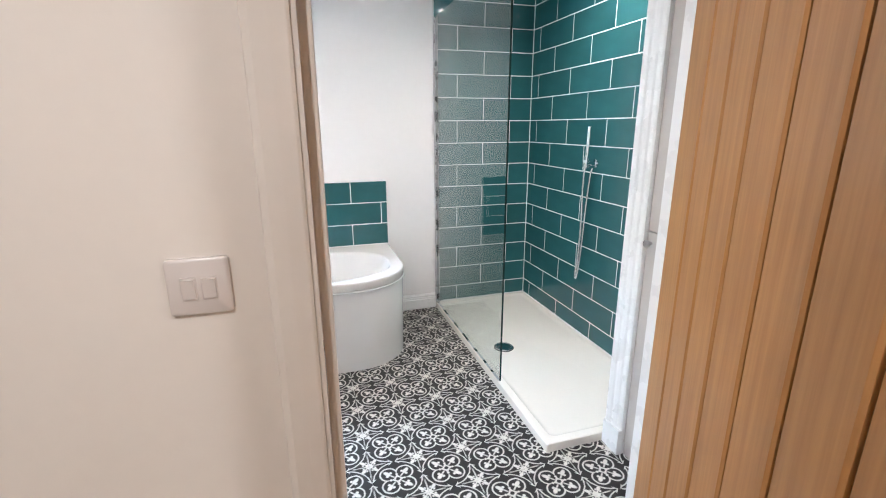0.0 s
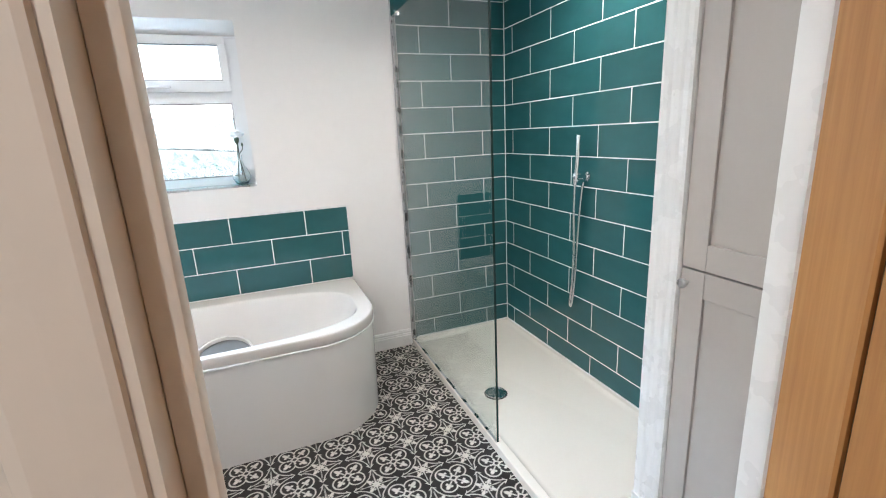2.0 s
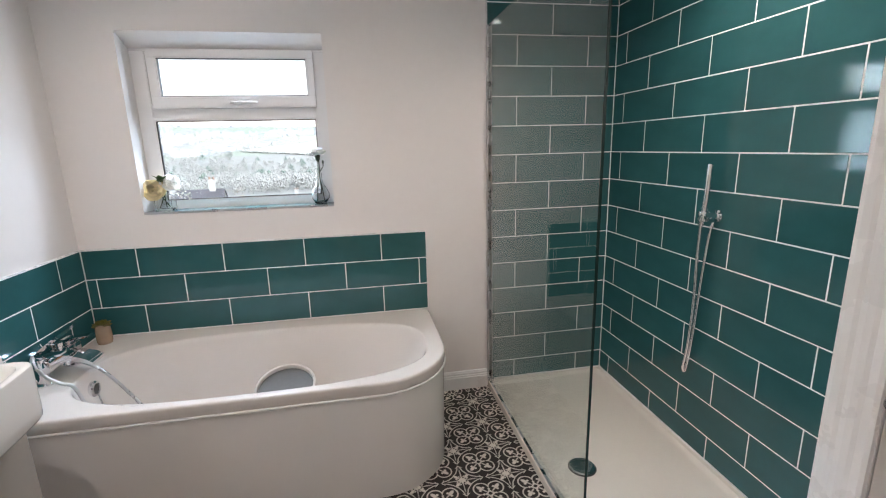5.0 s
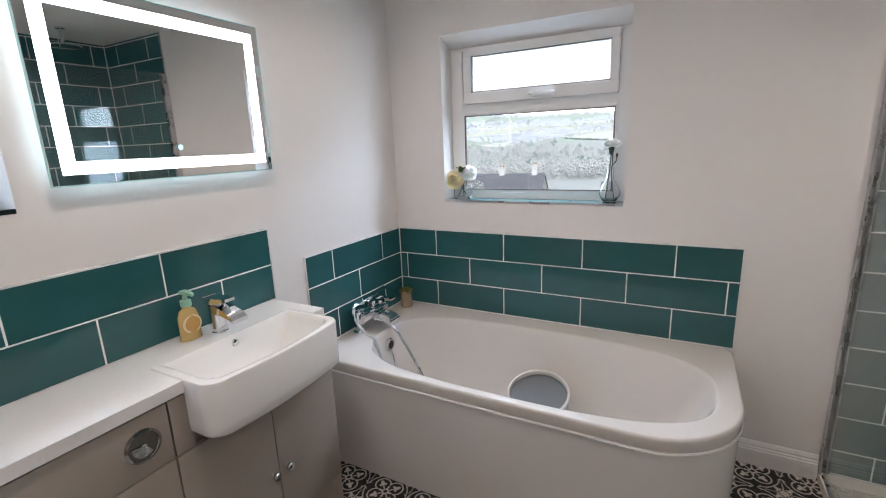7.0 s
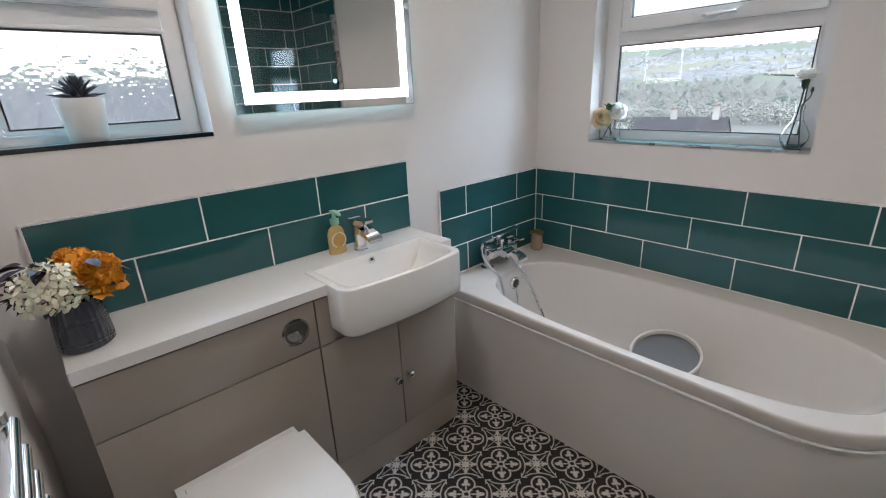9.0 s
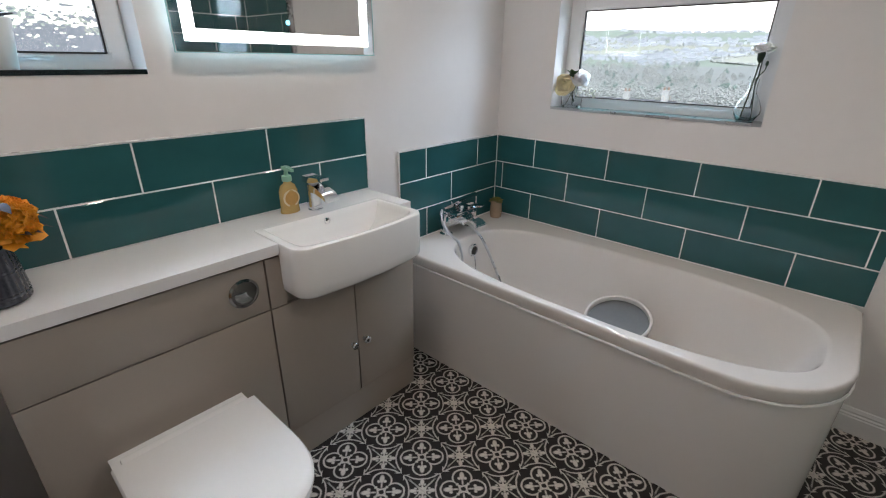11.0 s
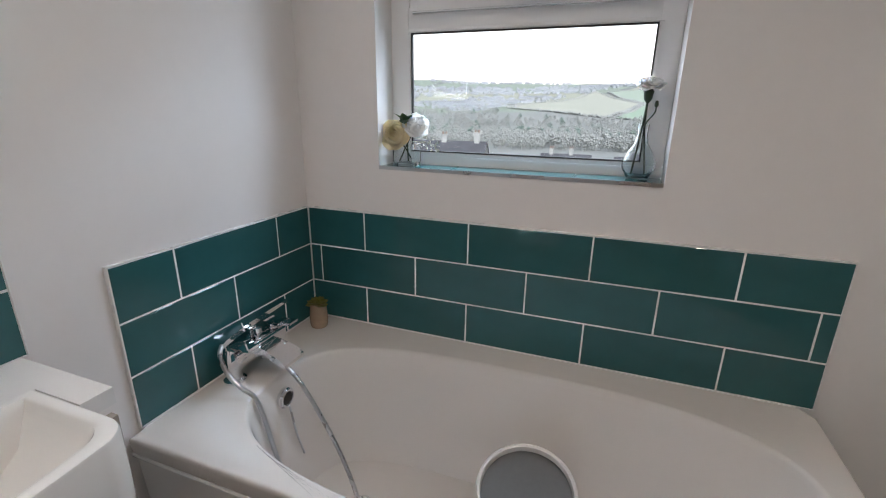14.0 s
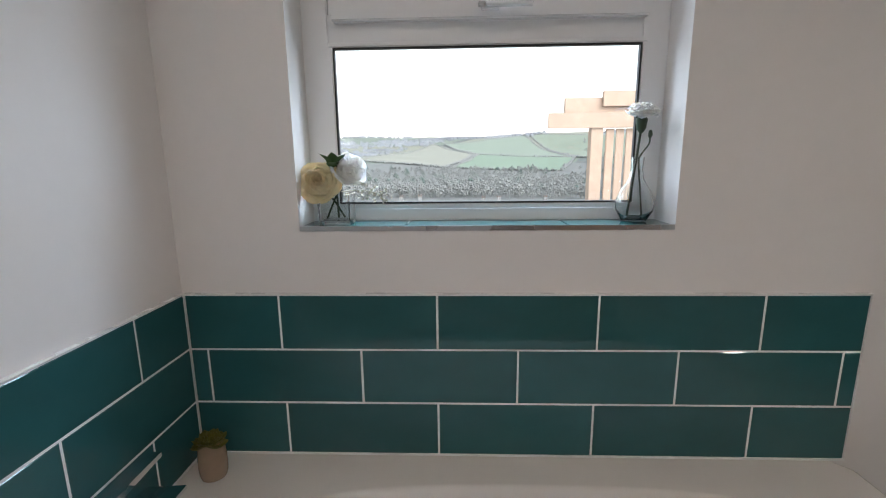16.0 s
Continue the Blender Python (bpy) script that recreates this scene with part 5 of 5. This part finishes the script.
def meadow():
    k = Nodes("hazed_winter_fields")
    tc = k.n("ShaderNodeTexCoord")
    mp = k.n("ShaderNodeMapping")
    mp.inputs["Scale"].default_value = (1 / 520, 1 / 400, 0)
    mp.inputs["Rotation"].default_value = (0, 0, 0.5)
    k.link(tc.outputs["Object"], mp.inputs[0])
    v = k.n("ShaderNodeTexVoronoi")
    v.inputs["Scale"].default_value = 1.0
    k.link(mp.outputs[0], v.inputs["Vector"])
    e = k.n("ShaderNodeTexVoronoi", feature="DISTANCE_TO_EDGE")
    e.inputs["Scale"].default_value = 1.0
    k.link(mp.outputs[0], e.inputs["Vector"])
    sp = k.n("ShaderNodeSeparateColor")
    k.link(v.outputs["Color"], sp.inputs[0])
    # Grass, hedge and canopy colours are greyed to carry the distance haze.
    field = k.ramp(sp.outputs[0], (0.26, 0.258, 0.20), (0.175, 0.207, 0.163), 0.30, 0.5)
    grass = k.mix(k.math("MULTIPLY", k.noise(0.05, 5), 0.35), field, (0.15, 0.16, 0.12))
    hedge = k.math("LESS_THAN", k.math("ADD", e.outputs["Distance"], k.math("MULTIPLY", k.noise(0.06, 4), 0.02)), 0.030)
    far = k.n("ShaderNodeVectorMath")
    far.operation = "LENGTH"
    k.link(tc.outputs["Object"], far.inputs[0])
    edge = k.math("ADD", far.outputs["Value"], k.math("MULTIPLY", k.noise(0.02, 4), 160))
    wood = k.math("MULTIPLY", k.math("GREATER_THAN", edge, 230), k.math("LESS_THAN", edge, 830))
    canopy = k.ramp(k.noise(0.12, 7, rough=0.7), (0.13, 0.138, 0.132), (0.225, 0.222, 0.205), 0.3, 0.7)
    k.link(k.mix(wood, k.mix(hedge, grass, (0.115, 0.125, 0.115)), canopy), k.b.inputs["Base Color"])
    k.b.inputs["Roughness"].default_value = 0.95
    return k.m


bm = bmesh.new()
ds = [6.0 * (5000 / 6.0) ** (i / 70) for i in range(71)]
rings = []
for d in ds:
    rings.append([bm.verts.new((d * math.sin(2 * math.pi * i / 200), d * math.cos(2 * math.pi * i / 200), ground_z(d * math.sin(2 * math.pi * i / 200), d * math.cos(2 * math.pi * i / 200)))) for i in range(200)])
for a, b in zip(rings, rings[1:]):
    for i in range(200):
        bm.faces.new((a[i], a[(i + 1) % 200], b[(i + 1) % 200], b[i]))
bm.faces.new(rings[0][::-1])
structure("ground", bm, meadow(), "rolling green and straw-coloured winter farmland across a valley", "ground", smooth=True)


def woodland(name, count, d0, d1, a0, a1, size, material, label, seed, cluster=0.2):
    rng = random.Random(seed)
    verts, faces = [], []
    made = 0
    while made < count:
        d = d0 * (d1 / d0) ** rng.random()
        a = radians(rng.uniform(a0, a1))
        x, y = d * math.sin(a), d * math.cos(a)
        if noise.noise((x / 90, y / 90, seed)) < cluster - 0.5 or (-14 < math.degrees(a) < 15 and 620 < d < 1460):
            continue
        made += 1
        s = size * rng.uniform(0.6, 1.3)
        z = ground_z(x, y)
        for _ in range(30):
            o = len(verts)
            r = s * rng.uniform(0.05, 0.12)
            e, h = rng.uniform(0, 6.28), rng.uniform(0.28, 1.0)
            w = s * 0.42 * math.sqrt(rng.random()) * math.sin(math.pi * min(1.0, 0.15 + h * 0.8))
            c = (x + w * math.cos(e), y + w * math.sin(e), z + s * h)
            k = [rng.uniform(0.75, 1.15) for _ in range(6)]
            verts += [(c[0] + r * k[0], c[1], c[2]), (c[0] - r * k[1], c[1], c[2]), (c[0], c[1] + r * k[2], c[2]), (c[0], c[1] - r * k[3], c[2]), (c[0], c[1], c[2] + 1.1 * r * k[4]), (c[0], c[1], c[2] - r * k[5])]
            faces += [[o + i for i in f] for f in ((0, 2, 4), (2, 1, 4), (1, 3, 4), (3, 0, 4), (2, 0, 5), (1, 2, 5), (3, 1, 5), (0, 3, 5))]
        o = len(verts)
        t = 0.04 * s
        verts += [(x - t, y, z - 0.5), (x + t, y, z - 0.5), (x, y + t, z - 0.5), (x, y, z + 0.6 * s)]
        faces += [[o, o + 1, o + 3], [o + 1, o + 2, o + 3], [o + 2, o, o + 3]]
    me = bpy.data.meshes.new(name)
    me.from_pydata(verts, [], faces)
    me.materials.append(material)
    return tagged(new(name, me), label, "trees", "", "stuff")


# Twigs and foliage paled towards grey: aerial haze painted into the base colours.
BAREHAZED = surface("hazed_bare_twigs", (0.235, 0.238, 0.228), 0.95, vary=0.12, fine=0.5, coarse=0.06, bump=0.0)
EVERGREENHAZED = surface("hazed_evergreen_foliage", (0.13, 0.165, 0.145), 0.95, vary=0.25, fine=0.5, coarse=0.06, bump=0.0)
woodland("winter_woods", 2600, 260, 790, -42, 30, 6.5, BAREHAZED, "bare winter woodland in the valley, greyed by painted haze", 2)
woodland("evergreen_trees", 200, 320, 760, -42, 40, 7.5, EVERGREENHAZED, "evergreen trees among the woods, paled by painted haze", 5)
woodland("hedgerow_trees", 260, 800, 1750, -42, 40, 7.5, BAREHAZED, "scattered hedgerow trees on the far hillside", 9, 0.55)


# fields on the far slope: corners as (bearing in degrees, distance)
FIELDS = {"straw": ((-13.0, 850), (-1.6, 648), (2.0, 975), (-3.0, 1300)), "upper": ((-1.8, 1300), (2.3, 985), (14.0, 862), (8.0, 1500)), "lower": ((-0.6, 650), (12.5, 600), (14.0, 850), (2.4, 968)), "far": ((8.6, 1500), (14.4, 870), (24.0, 900), (20.0, 1500))}


def field_point(corners, u, v):
    spots = [(d * math.sin(radians(a)), d * math.cos(radians(a))) for a, d in corners]
    w = ((1 - u) * (1 - v), u * (1 - v), u * v, (1 - u) * v)
    x, y = (sum(k * p[i] for k, p in zip(w, spots)) for i in (0, 1))
    return Vector((x, y, ground_z(x, y) + 1.5))


def field(label, corners, c, vary):
    bm = bmesh.new()
    grid = [[bm.verts.new(field_point(corners, i / 20, j / 20)) for j in range(21)] for i in range(21)]
    for a, b in zip(grid, grid[1:]):
        for j in range(20):
            bm.faces.new((a[j], b[j], b[j + 1], a[j + 1]))
    structure("ground_field", bm, surface("hazed_field_grass", c, 0.95, vary=vary, fine=0.12, coarse=0.015, bump=0.0), label, "field", smooth=True)


# Straw and greens below are washed out to include haze over the valley.
field("pale straw-coloured winter field", FIELDS["straw"], (0.275, 0.272, 0.222), 0.10)
field("pale green sloping pasture", FIELDS["upper"], (0.225, 0.262, 0.205), 0.10)
field("bright green sloping pasture", FIELDS["lower"], (0.195, 0.255, 0.185), 0.08)
field("dull green sloping pasture", FIELDS["far"], (0.215, 0.245, 0.185), 0.10)
rng = random.Random(27)
verts, faces = [], []
for corners in FIELDS.values():
    for e in range(4):
        p0, p1 = ((0, 0), (1, 0), (1, 1), (0, 1))[e], ((1, 0), (1, 1), (0, 1), (0, 0))[e]
        a0, a1 = field_point(corners, *p0), field_point(corners, *p1)
        count = int((a1 - a0).length / 2.2)
        for i in range(count):
            t = (i + rng.random()) / count
            p = field_point(corners, p0[0] + (p1[0] - p0[0]) * t, p0[1] + (p1[1] - p0[1]) * t)
            c = p + Vector((rng.uniform(-2, 2), rng.uniform(-2, 2), rng.uniform(-0.5, 1.2)))
            r = rng.uniform(1.1, 2.3) * (2.2 if rng.random() < 0.05 else 1.0)
            n0 = len(verts)
            verts += [tuple(c + Vector(q) * r * rng.uniform(0.7, 1.2)) for q in ((1, 0, 0), (-1, 0, 0), (0, 1, 0), (0, -1, 0), (0, 0, 1), (0, 0, -1))]
            faces += [[n0 + k for k in f] for f in ((0, 2, 4), (2, 1, 4), (1, 3, 4), (3, 0, 4), (2, 0, 5), (1, 2, 5), (3, 1, 5), (0, 3, 5))]
me = bpy.data.meshes.new("hedgerows")
me.from_pydata(verts, [], faces)
me.materials.append(BAREHAZED)
tagged(new("hedgerows", me), "clipped hedgerows between the fields, paled by painted haze", "hedge", "", "stuff")

# far town
rng = random.Random(14)
verts, faces = [], []
while len(faces) < 9 * 1900:
    d, az = rng.uniform(800, 1640), rng.uniform(-42, 30)
    if (az > -14.5 + (d - 850) * 0.0245 and d < 1470) or noise.noise((d / 160, az / 9, 4.0)) < -0.12:
        continue
    a = radians(az)
    x, y = d * math.sin(a), d * math.cos(a)
    z = ground_z(x, y)
    w, l, h, yaw = rng.uniform(4, 6.5), rng.uniform(6, 13), rng.uniform(2.6, 4.2), rng.choice((0.2, 0.35, 1.9)) + rng.uniform(-0.1, 0.1)
    c, s = math.cos(yaw), math.sin(yaw)
    P = lambda u, v, q: (x + u * c - v * s, y + u * s + v * c, z + q)
    o = len(verts)
    verts += [P(-l / 2, -w / 2, -2), P(l / 2, -w / 2, -2), P(l / 2, w / 2, -2), P(-l / 2, w / 2, -2), P(-l / 2, -w / 2, h), P(l / 2, -w / 2, h), P(l / 2, w / 2, h), P(-l / 2, w / 2, h), P(-l / 2, 0, h + 2.0), P(l / 2, 0, h + 2.0)]
    faces += [[o + i for i in f] for f in ((0, 1, 5, 4), (1, 2, 6, 5), (2, 3, 7, 6), (3, 0, 4, 7), (4, 5, 9, 8), (6, 7, 8, 9), (5, 6, 9), (7, 4, 8), (0, 3, 2, 1))]
me = bpy.data.meshes.new("hillside_town")
me.from_pydata(verts, [], faces)
# Blue-grey wall and roof tones with the haze of distance mixed in.
me.materials.append(surface("hazed_house_render", (0.25, 0.26, 0.28), 0.9, vary=0.3, fine=0.02, coarse=0.01, bump=0.0))
me.materials.append(surface("hazed_slate_roofs", (0.20, 0.21, 0.225), 0.8, vary=0.25, fine=0.1, coarse=0.01, bump=0.0))
for i, p in enumerate(me.polygons):
    p.material_index = 1 if i % 9 in (4, 5) else 0
tagged(new("hillside_town", me), "pale houses of a distant hillside town", "houses", "", "stuff")

SLATE = surface("dark_slate", (0.05, 0.048, 0.055), 0.7, vary=0.3, fine=6, coarse=0.5, bump=0.4, bump_scale=12)
RENDERED = surface("white_roughcast", (0.27, 0.265, 0.26), 0.9, vary=0.1, fine=5, coarse=0.4, bump=0.3, bump_scale=20)
POTCLAY = surface("clay_pot", (0.20, 0.13, 0.10), 0.8, vary=0.15)


def near_house(az, d, ridge_el, length, yaw, stacks, label, tiles=SLATE):
    x, y = d * math.sin(radians(az)), d * math.cos(radians(az))
    top = 1.32 + d * math.tan(radians(ridge_el))
    h = thing("house", label, "house", at=(x, y, top), turn=yaw)
    w = 7.0
    gz = ground_z(x, y) - top - 1.0
    part("walls", boxes((-length / 2, length / 2, -w / 2, w / 2, gz, -2.9)), RENDERED, h, smooth=False)
    bm = loft([[(s * length / 2, -w / 2 - 0.3, -3.05), (s * length / 2, 0, 0.0), (s * length / 2, w / 2 + 0.3, -3.05), (s * length / 2, 0, -0.18)] for s in (-1, 1)])
    part("roof", bm, tiles, h, "slate roof", smooth=False)
    for s in (-1, 1):
        bm = bmesh.new()
        q = [bm.verts.new(p) for p in ((s * (length / 2 - 0.1), -w / 2, -2.9), (s * (length / 2 - 0.1), w / 2, -2.9), (s * (length / 2 - 0.1), 0, -0.2))]
        bm.faces.new(q)
        bmesh.ops.solidify(bm, geom=bm.faces[:], thickness=0.2)
        part("gable", bm, RENDERED, h, smooth=False)
    for i in range(3):
        part("window", boxes((-length / 3 + i * length / 3 - 0.5, -length / 3 + i * length / 3 + 0.5, -w / 2 - 0.04, -w / 2 + 0.02, -4.9, -3.6)), SLATE, h, smooth=False)
    for u, q in stacks:
        ch = part("chimney", boxes((u - 0.34, u + 0.34, -0.3, 0.3, -0.9, q), (u - 0.41, u + 0.41, -0.37, 0.37, q, q + 0.10)), RENDERED, h, "white rendered chimney stack", smooth=False)
        for e in (-0.22, 0.22):
            part("chimney_pot", lathe([(0.12, q + 0.1), (0.10, q + 0.45)], 10, u + e, 0.0), POTCLAY, ch)
    return h


near_house(-19.6, 62, -3.75, 10.5, 6, ((3.9, 1.0), (-0.4, 0.7)), "white cottage with a dark slate roof and rendered chimneys")
near_house(-5.6, 88, -5.0, 9.0, 2, ((0.9, 0.9), (-2.6, 0.8)), "white terraced house with two rendered chimneys")
near_house(2.6, 92, -5.1, 9.0, -3, ((0.4, 0.7), (3.4, 0.8)), "white terraced house with rendered chimneys beyond the garden")
near_house(11.5, 96, -4.95, 9.5, 4, ((-2.0, 0.7),), "white terraced house with one rendered chimney")

near_house(-96, 15, 2.6, 15.0, 88, (), "neighbouring white house with a pale grey roof", surface("pale_grey_roof", (0.12, 0.125, 0.135), 0.6, vary=0.12, fine=6, coarse=0.5))

PINE = surface("fresh_sawn_pine", (0.46, 0.32, 0.235), 0.75, vary=0.16, fine=14, coarse=3, bump=0.15, bump_scale=40)
perg = thing("pergola", "new sawn timber garden pergola with a slatted side screen", "pergola", at=(0.83, 6.05, 0))
part("post", box(-0.050, 0.050, -0.05, 0.05, -3.2, 1.60, 0.004, 1), PINE, perg)
part("post", box(1.55, 1.65, -0.05, 0.05, -3.2, 1.60, 0.004, 1), PINE, perg)
part("beam", box(-0.42, 1.80, -0.072, -0.052, 1.565, 1.690, 0.003, 1), PINE, perg)
for x0, x1, y, z in ((-0.27, 1.2, 0.02, 1.694), (0.04, 1.7, -0.02, 1.742)):
    bm = box(x0, x1, y - 0.022, y + 0.022, z, z + 0.125, 0.003, 1)
    part("rafter", bm, PINE, perg)
for i in range(9):
    part("slat", box(0.085 + 0.085 * i, 0.150 + 0.085 * i, -0.02, 0.0, -3.1, 1.562, 0.003, 1), PINE, perg)

# ---- tiles as pieces ----
tile_run(tile_bed_e, rows_e, 1.395, 3.098, on_east)
tile_run(tile_bed_n, rows_n, 1.006, 1.7385, on_north)
tile_run(bath_bed_n, [(SPL[0], SPL[1], 0.000), (SPL[1], SPL[2], 0.2055), (SPL[2], SPL[3], 0.000)], -1.048, 0.650, on_north)
tile_run(bath_bed_w, [(SPL[0], SPL[1], 2.523), (SPL[1], SPL[2], 2.708), (SPL[2], SPL[3], 2.518)], 2.343, 3.098, on_west)
tile_run(basin_bed, [(BSP[0], BSP[1], 1.524), (BSP[1], BSP[2], 1.3265)], 0.906, 2.157, on_west)

FLOOR_MESHES = {}
floor_ob = bpy.data.objects["floor"]
for i in range(-7, 10):
    for j in range(3, 17):
        cx, cy = 0.169 + 0.2 * i, 0.046 + 0.2 * j
        x0, x1 = max(-0.0992, WEST - cx), min(0.0992, EAST - cx)
        y0, y1 = max(-0.0992, HALLFACE + 0.03 - cy), min(0.0992, NORTH - cy)
        if x1 - x0 < 0.01 or y1 - y0 < 0.01 or (cx > 1.15 and cy > 1.55) or (cy > 2.45 and cx < 0.5):
            continue
        key = (round(x0, 4), round(x1, 4), round(y0, 4), round(y1, 4))
        if key not in FLOOR_MESHES:
            fb_ = lambda z, e: [(x0 + e, y0 + e, z), (x1 - e, y0 + e, z), (x1 - e, y1 - e, z), (x0 + e, y1 - e, z)]
            bm = loft([fb_(-0.0095, 0), fb_(-0.0008, 0), fb_(0.0, 0.0008)], cap_first=False)
            bmesh.ops.recalc_face_normals(bm, faces=bm.faces[:])
            me = bpy.data.meshes.new("floor_tile")
            bm.to_mesh(me)
            bm.free()
            me.materials.append(FLOORTILE)
            FLOOR_MESHES[key] = me
        o = new("floor_tile", FLOOR_MESHES[key])
        o.parent, o.matrix_basis = floor_ob, pose(cx, cy, 0.0, random.uniform(-0.03, 0.03), random.uniform(-0.03, 0.03), 0)
